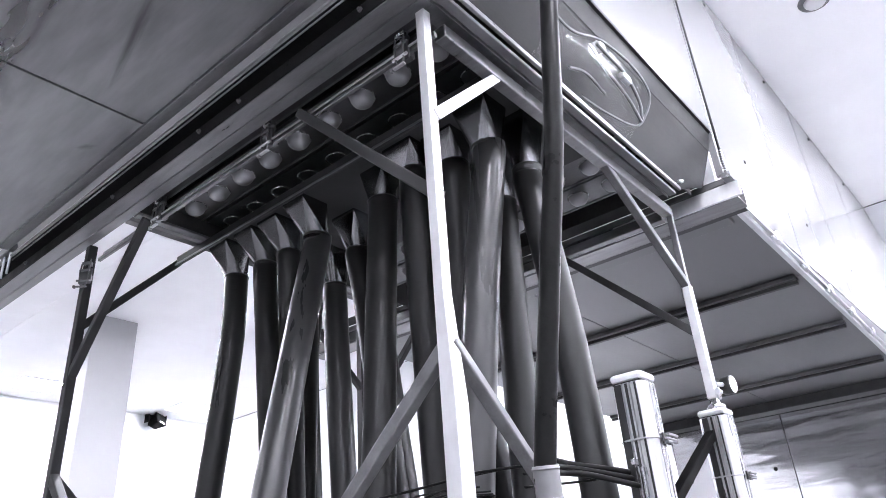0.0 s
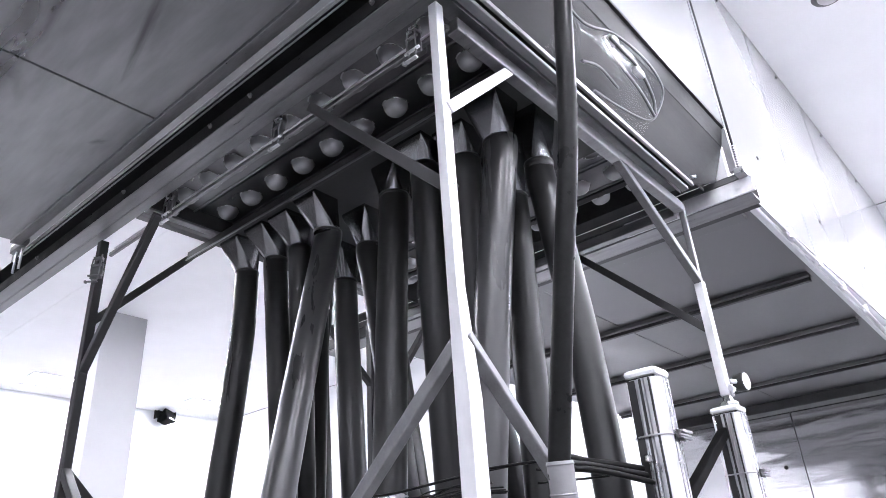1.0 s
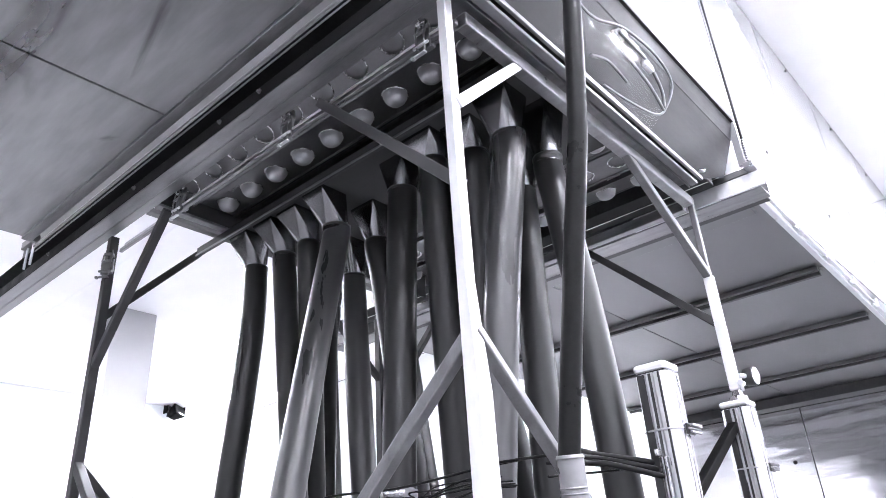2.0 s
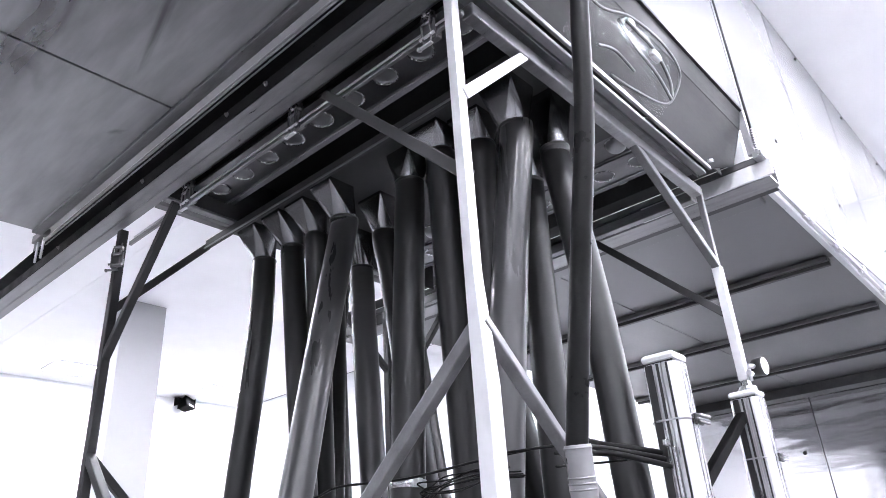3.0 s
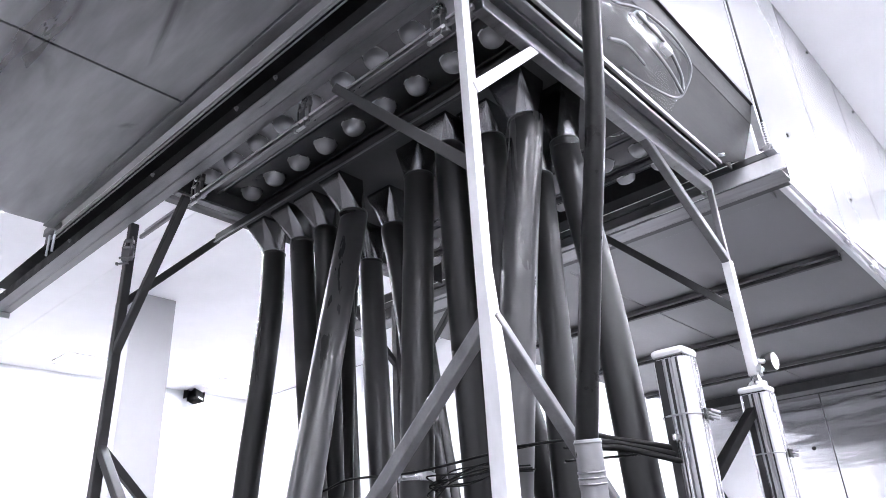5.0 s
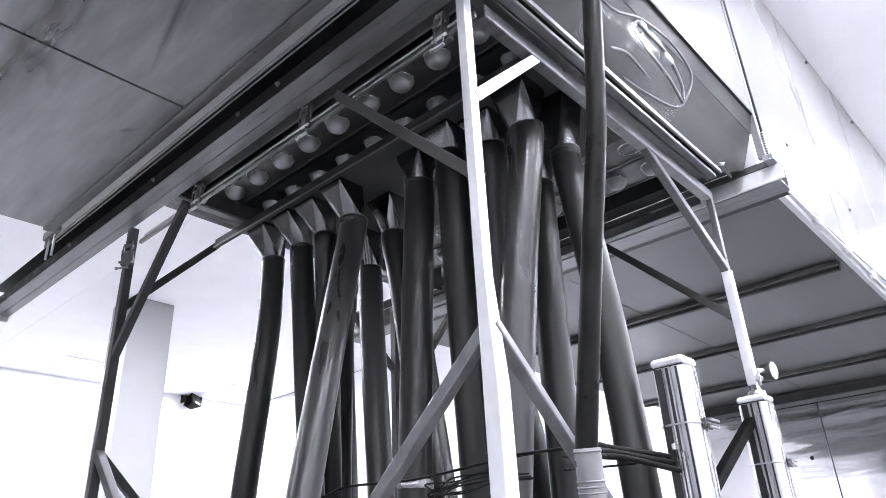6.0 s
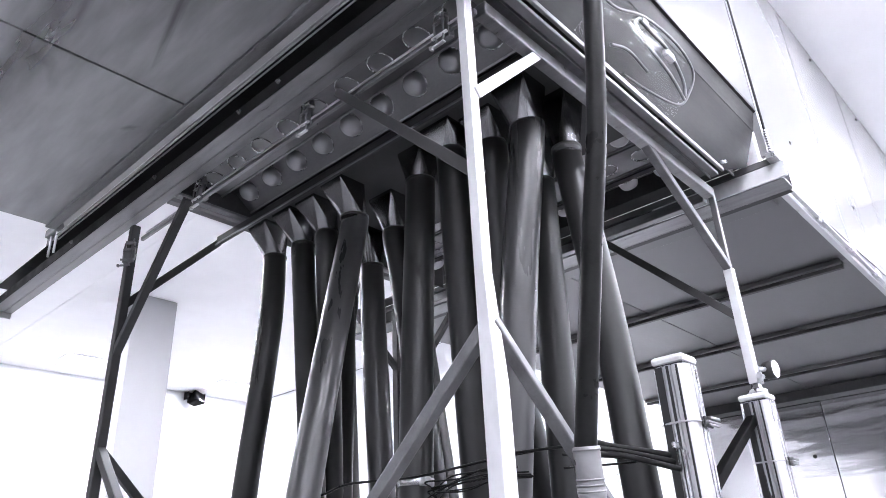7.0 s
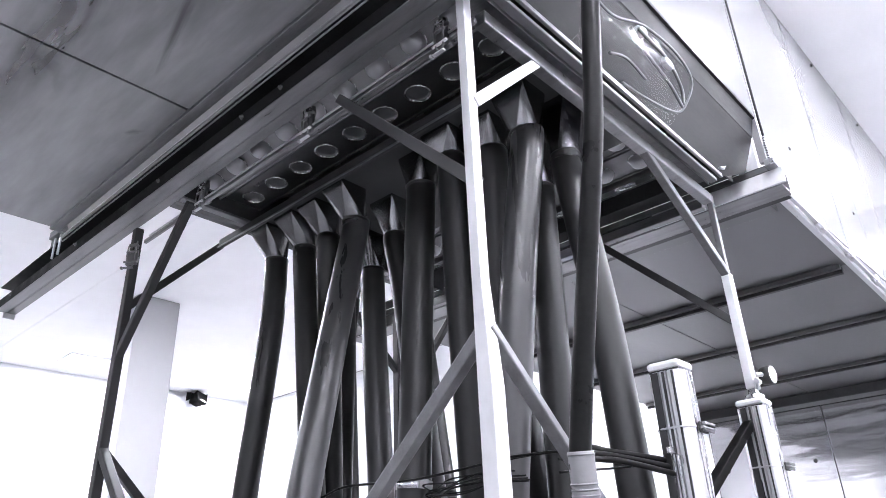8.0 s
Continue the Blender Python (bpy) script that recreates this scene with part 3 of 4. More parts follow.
for i in range(18):
    shallow = i % 3 == 2
    s = tagged(new("cup_slat"), "dark steel conveyor slat with nine shallow dishes" if shallow else "dark steel conveyor slat with nine pale hanging cups", "conveyor slat", "slats of the cup conveyor")
    p = new("plate", PLATE_ME)
    p.parent = s
    e = new("edge_strip", EDGE_ME)
    e.parent = s
    for cy in CUP_Y:
        c = new("dish", DISH_ME) if shallow else new("cup", CUP_ME)
        c.parent = s
        c.location = (0, cy, 0)
        e = new("rim", RIM_ME)
        e.parent = c
    slats.append(s)


def slat_pose(s, tilt=0.0):
    """The pose of a slat at the length s along the chain loop; s = x on the lower run."""
    s = (s - XL) % LOOP
    run, arc = XRR - XL, math.pi * R_END
    if s < run:
        x, z, a = XL + s, Z_LOW, 0.0
    elif s < run + arc:
        a = (s - run) / R_END
        x, z = XRR + R_END * math.sin(a), Z_LOW + R_END * (1 - math.cos(a))
    elif s < 2 * run + arc:
        x, z, a = XRR - (s - run - arc), Z_LOW + 2 * R_END, math.pi
    else:
        b = (s - 2 * run - arc) / R_END
        a = math.pi + b
        x, z = XL - R_END * math.sin(b), Z_LOW + R_END * (1 + math.cos(b))
    hinge = Matrix.Translation((0, 0, 0.05)) @ pose(0, 0, 0, 0, tilt, 0) @ Matrix.Translation((0, 0, -0.05))
    return pose(x, 0, z, 0, -math.degrees(a), 0) @ hinge


# ---------------------------------------------------------------- hoppers and feed pipes
PIPE_R = 0.057
bank = thing("hopper_rail", boxes((0.378, 0.392, 0.03, 1.90, 3.062, 3.108, 0.003), (0.393, 0.405, 0.03, 1.90, 3.1, 3.106, 0.001)), SHADE_COAT, "black steel edge rail along the feed hoppers", "rail")


part("edge_lip", boxes((0.371, 0.377, 0.03, 1.90, 3.062, 3.069, 0.001)), RAIL_STEEL, bank, "thin bright lower edge")
# Added sheet: blacks out the gaps between hoppers, where only darkness shows.
thing("hopper_blackout", boxes((0.41, 1.06, 0.04, 1.77, 3.114, 3.118)), SHADE_COAT, "dark sheet added over the feed hoppers to hide the slats", "cover sheet")


def hopper_mesh(cx, cy, jx, jy, jz, hx, hy, zt, r):
    """A square-to-round steel transition from the rim at zt down to the pipe joint."""
    bm = bmesh.new()
    q = 6
    cor = [(cx + sx * hx, cy + sy * hy) for sx, sy in ((1, 1), (-1, 1), (-1, -1), (1, -1))]
    top = [bm.verts.new((x, y, zt)) for x, y in cor]
    rim = [bm.verts.new((x, y, zt + 0.012)) for x, y in cor]
    n = 4 * q
    ring = [bm.verts.new((jx + r * math.cos(2 * math.pi * k / n), jy + r * math.sin(2 * math.pi * k / n), jz)) for k in range(n)]
    low = [bm.verts.new((jx + r * math.cos(2 * math.pi * k / n), jy + r * math.sin(2 * math.pi * k / n), jz - 0.03)) for k in range(n)]
    for c in range(4):
        for k in range(q):
            bm.faces.new((top[c], ring[(c * q + k) % n], ring[(c * q + k + 1) % n])).smooth = True
        e = ring[((c + 1) * q) % n]
        bm.faces.new((top[c], e, top[(c + 1) % 4]))
        bm.faces.new((top[c], top[(c + 1) % 4], rim[(c + 1) % 4], rim[c]))
    for k in range(n):
        bm.faces.new((ring[k], ring[(k + 1) % n], low[(k + 1) % n], low[k])).smooth = True
    bm.normal_update()
    for e in bm.edges:
        fs = e.link_faces
        if len(fs) == 2 and fs[0].normal.angle(fs[1].normal, 0) > 0.5:
            e.smooth = False
    return bm


def feed_pipe(jx, jy, jz, line, cx=None, cy=None, hx=0.066, hy=0.07, zt=3.1, r=PIPE_R, band=0.0, mt=None):
    """A hopper at the joint and a black pipe that hangs from it along the line of points."""
    inward = 0.018 if jy > 0.6 else 0.005
    jx, jz, cx = jx + inward, jz - 0.014, None if cx is None else cx + inward
    line = [(x + inward, y, z) for x, y, z in line]
    if cx is None and jx < 0.65 and jy > 1.0:       # the hoppers beside the rail reach out to it
        cx, hx, hy = jx - 0.066, 0.066, 0.064
    top = holder("feed_pipe", "black plastic feed pipe hanging from a steel hopper", "feed pipe", "feed pipes under the conveyor")
    part("hopper", hopper_mesh(jx - 0.03 if cx is None else cx, jy if cy is None else cy, jx, jy, jz, hx, hy, zt, r * 0.93), HOPPER, top, "square to round steel hopper")
    bm = bmesh.new()
    pts = smooth_line([(jx, jy, jz - 0.002), (jx, jy, jz - 0.05)] + list(line), 5)
    sweep(bm, pts, r, 28, False)
    part("pipe", bm, mt or PIPE, top)
    bm = bmesh.new()
    lathe(bm, [(r * 0.94, 0.006), (r * 1.02, 0.005), (r * 1.04, 0), (r * 1.02, -0.006), (r * 1.0, -0.007)], 28, Matrix.Translation((jx, jy, jz - 0.002)))
    part("collar", bm, BLACK, top)
    if band:
        k = min(range(len(pts)), key=lambda i: abs(pts[i].z - band))
        a, b = pts[max(k - 1, 0)], pts[min(k + 1, len(pts) - 1)]
        d = (b - a).normalized()
        t = (band - pts[k].z) / d.z if abs(d.z) > 0.1 else 0
        c = pts[k] + d * t
        bm = bmesh.new()
        sweep(bm, [c - d * 0.013, c + d * 0.013], r * 1.05, 28)
        bd = part("hose_clamp", bm, ALU, top, "bright hose clamp band")
        bm = bmesh.new()
        add_box(bm, c.x - 0.03, c.x - 0.005, c.y - r - 0.016, c.y - r + 0.004, c.z - 0.012, c.z + 0.012, 0.002)
        part("clamp_screw", bm, ALU, bd)
    return top


def on_to(a, b, z):
    """The point at height z on the line through a and b."""
    a, b = Vector(a), Vector(b)
    return tuple(a + (b - a) * ((z - a.z) / (b.z - a.z)))


END = 1.25
feed_pipe(0.55, 1.689, 3.0, [(0.55, 1.69, 2.7), (0.55, 1.74, 2.32), (0.55, 1.80, 1.93), (0.55, 1.87, END)], cy=1.66, r=0.053)
feed_pipe(0.56, 1.485, 2.996, [(0.58, 1.46, 2.54), on_to((0.56, 1.485, 3.0), (0.6, 1.427, 2.086), END)], r=0.052)
feed_pipe(0.57, 1.327, 2.996, [(0.65, 1.395, 2.507), on_to((0.57, 1.327, 3.0), (0.65, 1.395, 2.507), END)], r=0.05)
feed_pipe(0.55, 1.124, 2.992, [(0.435, 1.106, 2.42), (0.318, 1.09, 1.849), on_to((0.55, 1.124, 3.0), (0.318, 1.09, 1.849), END)], mt=PIPE_GREY)
feed_pipe(0.9, 1.403, 2.96, [(0.92, 1.395, 2.4), on_to((0.9, 1.403, 2.96), (0.95, 1.387, 1.902), END)], mt=PIPE_GREY)
feed_pipe(0.75, 1.078, 2.975, [(0.80, 1.065, 2.6), on_to((0.75, 1.078, 2.98), (0.85, 1.06, 2.241), END)])
feed_pipe(0.55, 0.735, 2.996, [(0.535, 0.755, 2.4), on_to((0.55, 0.735, 3.0), (0.52, 0.772, 1.822), END)], band=1.87, cx=0.55, hx=0.06, hy=0.06)
feed_pipe(0.55, 0.555, 3.03, [(0.62, 0.6, 2.45), on_to((0.55, 0.56, 3.05), (0.7, 0.643, 1.814), END)])
feed_pipe(0.6, 0.405, 3.02, [(0.65, 0.45, 2.67), on_to((0.6, 0.405, 3.02), (0.7, 0.496, 2.29), END)])
feed_pipe(0.54, 0.209, 2.972, [(0.52, 0.285, 2.4), on_to((0.54, 0.209, 3.0), (0.5, 0.365, 1.778), END)], mt=PIPE_GREY)
feed_pipe(0.68, 0.149, 2.92, [(0.645, 0.106, 2.645), (0.67, 0.08, 2.249), (0.675, 0.06, 1.751), (0.68, 0.04, END)], cx=0.68, hx=0.06, hy=0.055, r=0.051)
feed_pipe(0.86, 0.385, 2.96, [(0.85, 0.391, 2.375), (0.85, 0.403, 1.794), (0.85, 0.41, END)])
feed_pipe(0.96, 1.66, 2.96, [(0.95, 1.646, 2.572), (0.8, 1.476, 1.906), (0.65, 1.31, END)], r=0.045)
feed_pipe(1.08, 1.77, 2.96, [(1.06, 1.767, 2.675), (1.07, 1.735, 1.941), (1.08, 1.71, END)], r=0.042)
feed_pipe(1.0, 1.24, 2.96, [(1.0, 1.197, 2.63), (1.0, 1.164, 2.39), (1.0, 1.085, 1.872), (1.0, 0.99, END)])
feed_pipe(0.78, 0.72, 2.96, [(0.88, 0.63, 2.3), (1.0, 0.6, 1.85), (1.15, 0.56, END)])

# ---------------------------------------------------------------- near hose
hose = holder("hanging_hose", "black rubber hose with a white ribbed sleeve", "hose")
bm = bmesh.new()
line = smooth_line([(0.30, -0.27, 3.5), (0.182, -0.27, 2.913), (0.159, -0.24, 2.562), (0.163, -0.17, 2.217), (0.191, -0.08, 1.834), (0.1955, -0.0775, 1.805)], 8)
sweep(bm, line, 0.0245, 24)
part("hose", bm, HOSE, hose)
bm = bmesh.new()
a, b = Vector((0.1925, -0.079, 1.83)), Vector((0.235, -0.057, 1.5))
pts, rs = [], []
for k in range(40):
    pts.append(a + (b - a) * k / 39)
    rs.append(0.0285 + (0.0012 if k in (10, 11, 18, 19, 27, 28) else 0.0))
sweep(bm, pts, rs, 24)
sleeve = part("sleeve", bm, SLEEVE, hose, "white ribbed sleeve")
for k, f in enumerate((0.02, 0.2, 0.235, 0.27, 0.48, 0.62)):
    c = a + (b - a) * f
    d = (b - a).normalized()
    bm = bmesh.new()
    sweep(bm, [c - d * 0.0022, c + d * 0.0022], 0.0302, 24)
    part("sleeve_band", bm, DARK_STEEL, sleeve)

# ---------------------------------------------------------------- columns


def column(name, x, y, ztop, w, clamp_z, label):
    top = holder(name, label, "column", "lifting columns", at=(x, y, 0))
    bm = bmesh.new()
    h = w / 2
    prof = []
    for sx, sy, order in ((1, 1, 0), (-1, 1, 1), (-1, -1, 2), (1, -1, 3)):
        for k in range(5):
            a = math.pi / 2 * (order + k / 4)
            prof.append((sx * (h - 0.032) + 0.032 * math.cos(a), sy * (h - 0.032) + 0.032 * math.sin(a)))
    grooved = []
    for k, (px, py) in enumerate(prof):
        qx, qy = prof[(k + 1) % len(prof)]
        grooved.append((px, py))
        if (k + 1) % 5 == 0:
            for f, depth in ((0.12, 0), (0.14, 0.007), (0.24, 0.007), (0.26, 0), (0.74, 0), (0.76, 0.007), (0.86, 0.007), (0.88, 0)):
                vx, vy = px + (qx - px) * f, py + (qy - py) * f
                ln = math.hypot(vx, vy)
                nx, ny = (qy - py), -(qx - px)
                m = math.hypot(nx, ny)
                grooved.append((vx - nx / m * depth, vy - ny / m * depth))
    lo = [bm.verts.new((px, py, 0)) for px, py in grooved]
    hi = [bm.verts.new((px, py, ztop - 0.02)) for px, py in grooved]
    for k in range(len(lo)):
        bm.faces.new((lo[k], lo[(k + 1) % len(lo)], hi[(k + 1) % len(lo)], hi[k]))
    bm.faces.new(hi)
    part("profile", bm, ALU, top, "grooved anodised aluminium profile")
    # Black strips paint in the darkness of the grooves on one face.
    for yo, half in ((-0.026, 0.0025), (0.0, 0.0038), (0.025, 0.0105)):
        part("groove_dark", boxes((-h - 0.0015, -h + 0.004, yo - half, yo + half, 0, ztop - 0.022)), BLACK, top, "flat black strip in place of a dark groove")
    part("cap_seam", boxes((-h + 0.008, h - 0.008, -h + 0.008, h - 0.008, ztop - 0.0199, ztop - 0.0141, 0.0)), BLACK, top, "dark seam under the cap")
    part("cap", boxes((-h + 0.002, h - 0.002, -h + 0.002, h - 0.002, ztop - 0.014, ztop + 0.01, 0.011)), CAP, top, "white plastic cap")
    g = h + 0.0015
    bm = bmesh.new()
    loop_ = []
    for k in range(28):
        a = 2 * math.pi * k / 28
        sx, sy = (1 if math.cos(a) > 0 else -1), (1 if math.sin(a) > 0 else -1)
        loop_.append((sx * (g - 0.032) + 0.032 * math.cos(a), sy * (g - 0.032) + 0.032 * math.sin(a), clamp_z))
    sweep(bm, loop_ + loop_[:1], 0.0028, 8, False)
    band = part("clamp_band", bm, ALU, top)
    # Black block that puts the shadow behind the latch bars into colour.
    part("latch_shadow", boxes((g - 0.056, g - 0.012, -g - 0.007, -g - 0.0005, clamp_z - 0.015, clamp_z + 0.014, 0.002)), BLACK, band, "black block painting in the latch's shadow")
    bm = boxes((g - 0.05, g + 0.012, -g - 0.016, -g - 0.008, clamp_z - 0.012, clamp_z - 0.006, 0.002), (g - 0.045, g + 0.016, -g - 0.018, -g - 0.008, clamp_z + 0.005, clamp_z + 0.013, 0.002))
    sweep(bm, [(g - 0.055, -g - 0.011, clamp_z - 0.001), (g + 0.018, -g - 0.011, clamp_z - 0.001)], 0.004, 8)
    part("latch", bm, RAIL_STEEL, band)
    return top


column("lift_column", 0.683, -0.091, 2.102, 0.1, 1.93, "square grooved aluminium column with white cap")
column("lift_column", 1.59, 0.012, 2.15, 0.11, 1.915, "square grooved aluminium column under a leg")
fit_ = holder("leg_fitting", "steel swivel fitting below the leg", "fitting", at=(1.585, 0.0, 2.16))
bm = bmesh.new()
lathe(bm, [(0.0, 0), (0.036, 0.0), (0.034, 0.015), (0.02, 0.022), (0.018, 0.04), (0.0, 0.045)], 18)
part("base", bm, ALU, fit_)
bm = bmesh.new()
sweep(bm, [(-0.026, -0.03, 0.03), (-0.026, -0.03, 0.075)], 0.008, 10)
sweep(bm, [(-0.035, -0.03, 0.06), (-0.005, -0.03, 0.06)], 0.011, 10)
part("bolt", bm, STEEL, fit_)
gauge = holder("pressure_gauge", "round black gauge with a white dial beside the leg", "gauge", at=(1.66, -0.045, 2.258))
axis = pose(0, 0, 0, 92, 0, -5)
bm = bmesh.new()
lathe(bm, [(0.0, -0.034), (0.026, -0.034), (0.034, -0.022), (0.036, 0.012), (0.034, 0.016), (0.032, 0.014)], 28, axis)
part("case", bm, BLACK, gauge)
bm = bmesh.new()
lathe(bm, [(0.0005, 0.019), (0.028, 0.019), (0.033, 0.0165), (0.033, 0.013)], 28, axis)
part("dial", bm, WHITE_PAINT, gauge, "white dial")
bm = bmesh.new()
sweep(bm, [(-0.06, 0.03, 0.0), (-0.02, 0.01, 0)], 0.009, 10)
part("stem", bm, STEEL, gauge)
thing("strap_bar", boxes((0.625, 0.645, -0.1, -0.092, 1.0, 1.862, 0.002), (0.6, 0.645, -0.091, -0.08, 1.862, 1.88, 0.003), (0.645, 0.661, -0.1, -0.092, 1.6, 1.62, 0.002)), ALU, "narrow upright steel strap beside the column", "bar")

# ---------------------------------------------------------------- cables
def cable(name, label, pts, r, mt=HOSE, group=""):
    bm = bmesh.new()
    sweep(bm, smooth_line(pts, 8), r, 12)
    return thing(name, bm, mt, label, "cable", group)


for k in range(3):
    dz = -0.013 * k
    cable("black_cable", "thick black cable strung between pipes and column", [(0.345, 0.005, 1.87 + dz), (0.4, 0.005, 1.869 + dz), (0.46, 0.0 - 0.012 * k, 1.866 + dz), (0.62, -0.05 - 0.01 * k, 1.855 + dz * 1.4), (0.652, -0.07, 1.84 + dz)], 0.0075, HOSE, "thick cables")
for k in range(4):
    cable("black_cable", "black cable hanging in a bow behind the column", [(0.74 + 0.012 * k, -0.02 + 0.01 * k, 1.86), (0.80 + 0.012 * k, -0.03, 1.82), (0.88 + 0.016 * k, -0.05, 1.73 + 0.006 * k), (0.93 + 0.02 * k, -0.06, 1.62), (0.95 + 0.02 * k, -0.06, 1.5)], 0.0065, HOSE, "thick cables")
rnd = random.Random(4)
cable("wire", "thin black wire across the pipes", [(0.36, 1.2, 1.845), (0.4, 1.07, 1.858), (0.37, 0.9, 1.872), (0.42, 0.66, 1.868), (0.42, 0.36, 1.88), (0.43, 0.2, 1.885)], 0.004, HOSE, "thin wires")
cable("wire", "thin black wire across the pipes", [(0.4, 0.28, 1.883), (0.41, 0.1, 1.876), (0.44, 0.07, 1.862), (0.45, 0.06, 1.7)], 0.004, HOSE, "thin wires")
cable("wire", "thin black wire across the pipes", [(0.3, 0.05, 1.84), (0.48, 0.01, 1.843), (0.56, -0.01, 1.838)], 0.003, HOSE, "thin wires")
cable("wire", "thin black wire across the pipes", [(0.3, 0.05, 1.81), (0.48, 0.01, 1.828), (0.54, -0.01, 1.835)], 0.003, HOSE, "thin wires")
for k in range(9):
    y0, y1 = 0.55 + rnd.uniform(-0.03, 0.03), 0.36 + rnd.uniform(-0.03, 0.05)
    z0, z1 = 1.80 + rnd.uniform(-0.02, 0.05), 1.842 + rnd.uniform(-0.02, 0.02)
    cable("wire", "thin black wire in a loose tangle", [(0.42, y0 + 0.03, z0 - 0.01), (0.39 + rnd.uniform(-0.03, 0.03), y0, z0), (0.4 + rnd.uniform(-0.03, 0.03), (y0 + y1) / 2, (z0 + z1) / 2 - rnd.uniform(-0.008, 0.015)), (0.42, y1, z1), (0.47, y1 - 0.08, z1)], 0.0025, HOSE, "thin wires")

# ---------------------------------------------------------------- toggle clamps on the long rail


def toggle_clamp(bright, pale):
    top = tagged(new("toggle_clamp"), "small bright toggle clamp on the rail" if pale is ALU else "small toggle clamp on a rear leg, darkened for shade", "clamp", "rail clamps")
    bm = boxes((-0.03, 0.0, -0.014, 0.014, -0.012, 0.012, 0.003), (-0.034, -0.028, -0.022, 0.022, -0.03, 0.03, 0.002))
    part("base", bm, DARK_STEEL, top)
    bm = bmesh.new()
    sweep(bm, smooth_line([(-0.04, -0.014, 0.045), (-0.045, -0.014, 0.0), (-0.04, -0.01, -0.036), (-0.04, 0.01, -0.036), (-0.045, 0.014, 0.0), (-0.04, 0.014, 0.045)], 4), 0.0028, 8)
    part("hook", bm, DARK_STEEL, top)
    part("lever", boxes((-0.043, -0.032, -0.012, 0.026, -0.046, -0.041, 0.002)), bright, top, "bright lever")
    part("lever_tip", boxes((-0.044, -0.032, 0.027, 0.035, -0.049, -0.039, 0.002)), pale, top, "bright lever tip")
    part("hook_block", boxes((-0.047, -0.036, -0.02, 0.012, 0.04, 0.051, 0.002)), pale, top, "bright hook block")
    for dy, dz in ((0.024, -0.022), (0.018, 0.018)):
        bm = bmesh.new()
        sweep(bm, [(-0.042, -dy, dz), (-0.042, dy, dz)], 0.0042, 10)
        part("pivot", bm, RAIL_STEEL if dz > 0 else bright, top)
    bm = bmesh.new()
    sweep(bm, [(-0.02, 0.0, 0.01), (-0.015, 0.0, 0.075)], 0.007, 8)
    lathe(bm, [(0.0, 0.0), (0.013, 0.0), (0.013, 0.014), (0.0, 0.014)], 6, Matrix.Translation((-0.02, 0, 0.045)))
    part("bolt", bm, DARK_STEEL, top)
    return top


tc = toggle_clamp(STEEL, ALU)
tc.matrix_basis = pose(0.061, 1.425, 3.005) @ Matrix.Scale(1.15, 4)
copy_thing(tc, pose(0.061, 0.735, 3.005))
copy_thing(tc, pose(0.061, 0.115, 2.99))
# Darker copy of the clamp, with the rear leg's shade in its colour.
leg_clamp = toggle_clamp(DARK_STEEL, DARK_STEEL)
leg_clamp.matrix_basis = pose(0.01, YB, 2.89, 0, 0, 40) @ Matrix.Scale(1.15, 4)

# ---------------------------------------------------------------- wrapped cable bundle under the fascia
bundle = holder("wrapped_cable_bundle", "coiled cables wrapped in clear plastic film", "cable bundle")
loop = smooth_line([(0.30, -0.2, 3.2), (0.44, -0.215, 3.14), (0.62, -0.235, 3.2), (0.83, -0.245, 3.215), (0.97, -0.235, 3.18), (0.975, -0.2, 3.1), (0.93, -0.17, 3.05), (0.74, -0.15, 3.02), (0.62, -0.13, 3.03)], 8)
bm = bmesh.new()
sweep(bm, loop, 0.0045, 10)
part("cable_loop", bm, SLEEVE, bundle, "pale cable loop")
bm = bmesh.new()
sweep(bm, smooth_line([(0.58, -0.21, 3.18), (0.7, -0.2, 3.15), (0.84, -0.2, 3.11), (0.95, -0.19, 3.07)], 8), 0.006, 8)
sweep(bm, smooth_line([(0.6, -0.225, 3.18), (0.66, -0.23, 3.17), (0.80, -0.225, 3.175), (0.92, -0.21, 3.13), (0.95, -0.195, 3.075)], 8), 0.006, 8)
sweep(bm, smooth_line([(0.5, -0.16, 3.06), (0.6, -0.17, 3.09), (0.72, -0.17, 3.075)], 8), 0.005, 8)
part("inner_cable", bm, SLEEVE, bundle)
for b in ((0.61, 0.65, -0.235, -0.205, 3.175, 3.205, 0.006), (0.78, 0.84, -0.23, -0.205, 3.15, 3.18, 0.008)):
    part("connector", boxes(b), CAP, bundle, "white plug connector")
bm = bmesh.new()
n, rows_ = 56, 30
grid = []
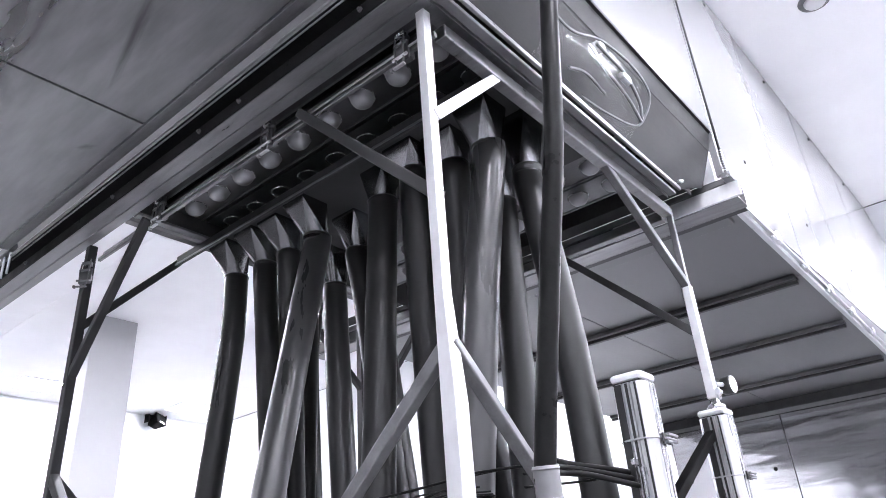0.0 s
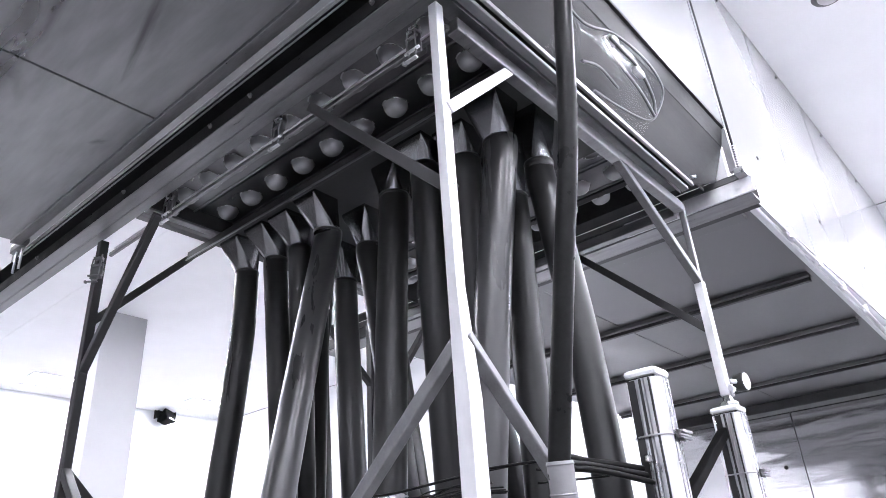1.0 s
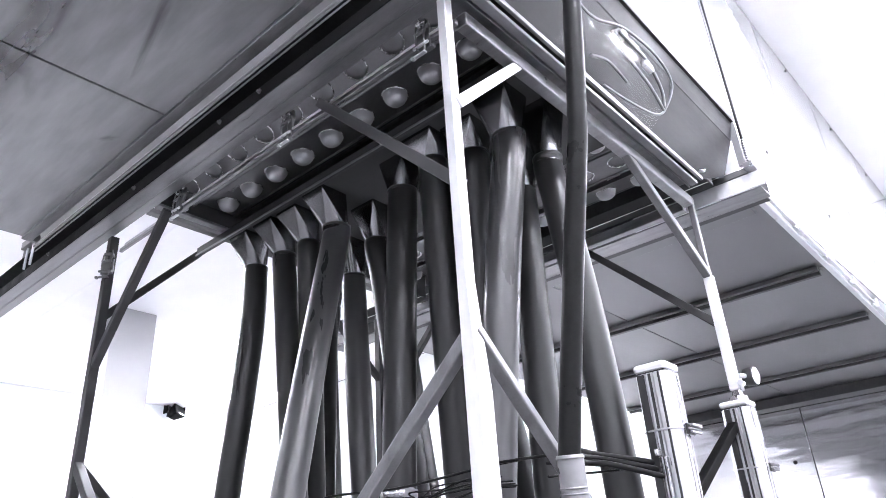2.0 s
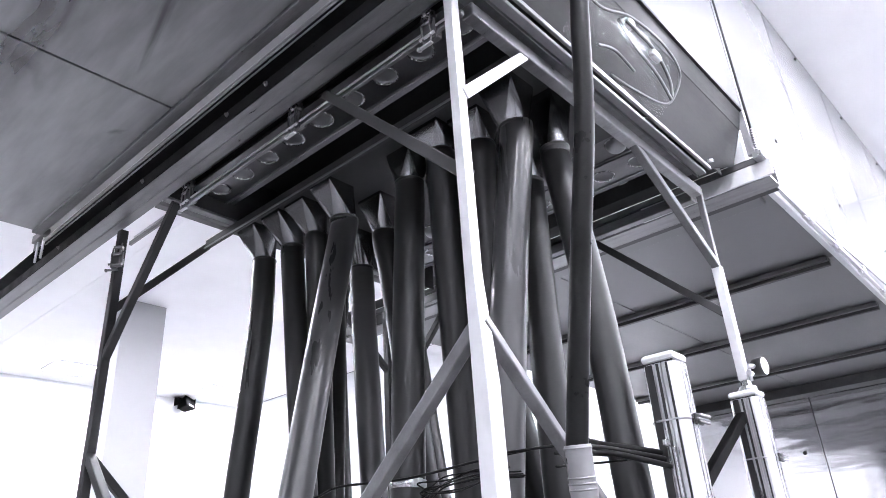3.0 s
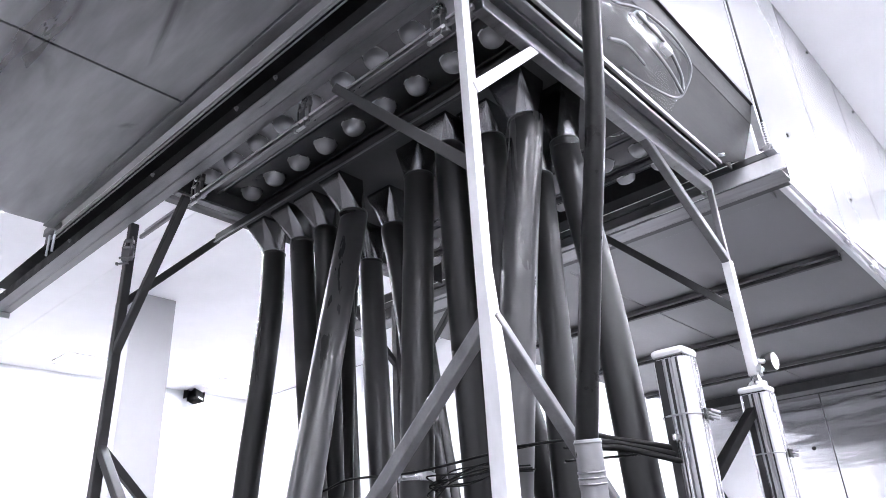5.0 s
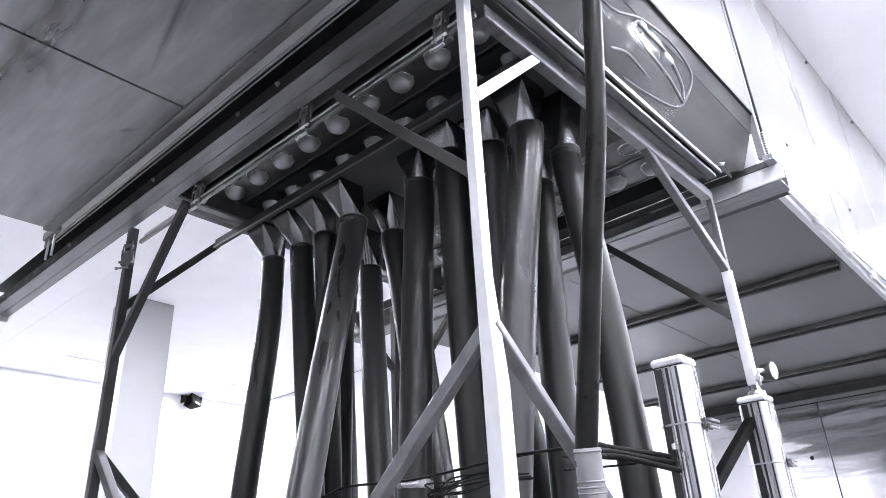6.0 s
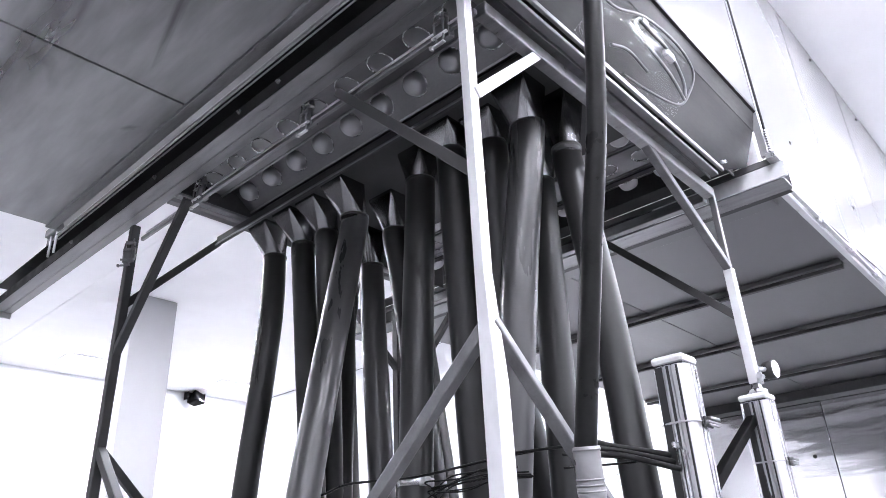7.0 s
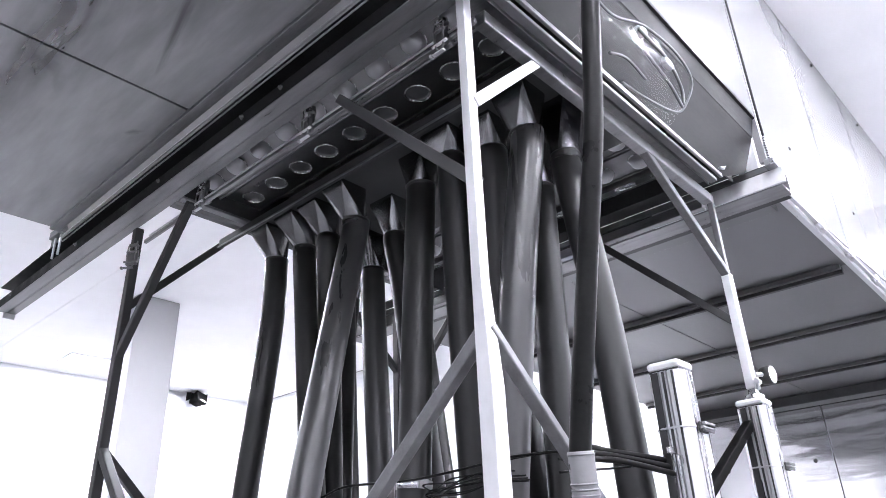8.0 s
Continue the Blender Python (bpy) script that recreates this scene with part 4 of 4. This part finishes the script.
for i in range(rows_ + 1):
    u = i / rows_
    row = []
    for k in range(n + 1):
        v = k / n
        x = 0.28 + 0.68 * v
        swell = math.sin(math.pi * min(1.0, 0.12 + 0.88 * v) ** 0.8) * math.sin(math.pi * u)
        y = -0.13 - 0.095 * u - 0.035 * swell
        z = 3.02 + 0.19 * u - 0.05 * swell - 0.05 * (1 - v) * (1 - u)
        crease = 0.007 * abs(noise.noise((x * 13, u * 4, 0))) + 0.002 * abs(noise.noise((x * 34, u * 11, 5)))
        row.append(bm.verts.new((x + 0.02 * math.sin(5 * u), y - crease, z + 0.008 * noise.noise((x * 11, u * 7, 3)))))
    grid.append(row)
for a, b in zip(grid, grid[1:]):
    for k in range(n):
        bm.faces.new((a[k], a[k + 1], b[k + 1], b[k])).smooth = True
part("film", bm, FILM, bundle, "clear crumpled plastic film")


# ---------------------------------------------------------------- motion
def motions():
    # travel of the slat chain along its loop, and the tip of two slats as they empty
    travel = [(0.0, -0.05), (0.4, -0.028), (0.6, -0.01), (0.8, 0.022), (1.0, 0.058), (1.2, 0.078), (1.5, 0.118), (1.7, 0.17), (2.2, 0.225), (2.8, 0.285), (3.0, 0.32), (3.2, 0.35), (3.4, 0.365),
              (3.6, 0.397), (3.8, 0.42), (4.0, 0.45), (4.2, 0.474), (4.5, 0.533), (4.6, 0.558), (4.7, 0.578), (5.2, 0.652), (5.8, 0.722), (6.0, 0.733), (6.2, 0.75), (6.4, 0.773), (6.6, 0.797),
              (6.8, 0.814), (7.0, 0.828), (7.2, 0.86), (7.4, 0.9), (7.6, 0.935), (7.8, 0.966), (8.0, 1.0)]
    # every third slat swings over on a pivot above it as it empties; pivot and angles are set to fit the camera's view
    tip = {1: 2.43, 4: 6.8}
    swing = ((0.0, 0), (0.1, 16), (0.2, 38), (0.3, 58), (0.4, 80), (0.5, 106), (0.6, 132), (0.7, 152), (1.6, 152), (2.2, 80), (2.8, 0))
    for i, s in enumerate(slats):
        start = tip.get(i, 99.0)
        times = sorted({t for t, d in travel} | {round(start + dt, 2) for dt, a in swing if start + dt < 8.0})
        rows = []
        for t in times:
            d = float(np.interp(t, [r[0] for r in travel], [r[1] for r in travel]))
            angle = float(np.interp(t - start, [r[0] for r in swing], [r[1] for r in swing]))
            rows.append((t, slat_pose(0.3017 + 1.0225 * d - PITCH * i, angle)))
        walk(s, rows)


motions()
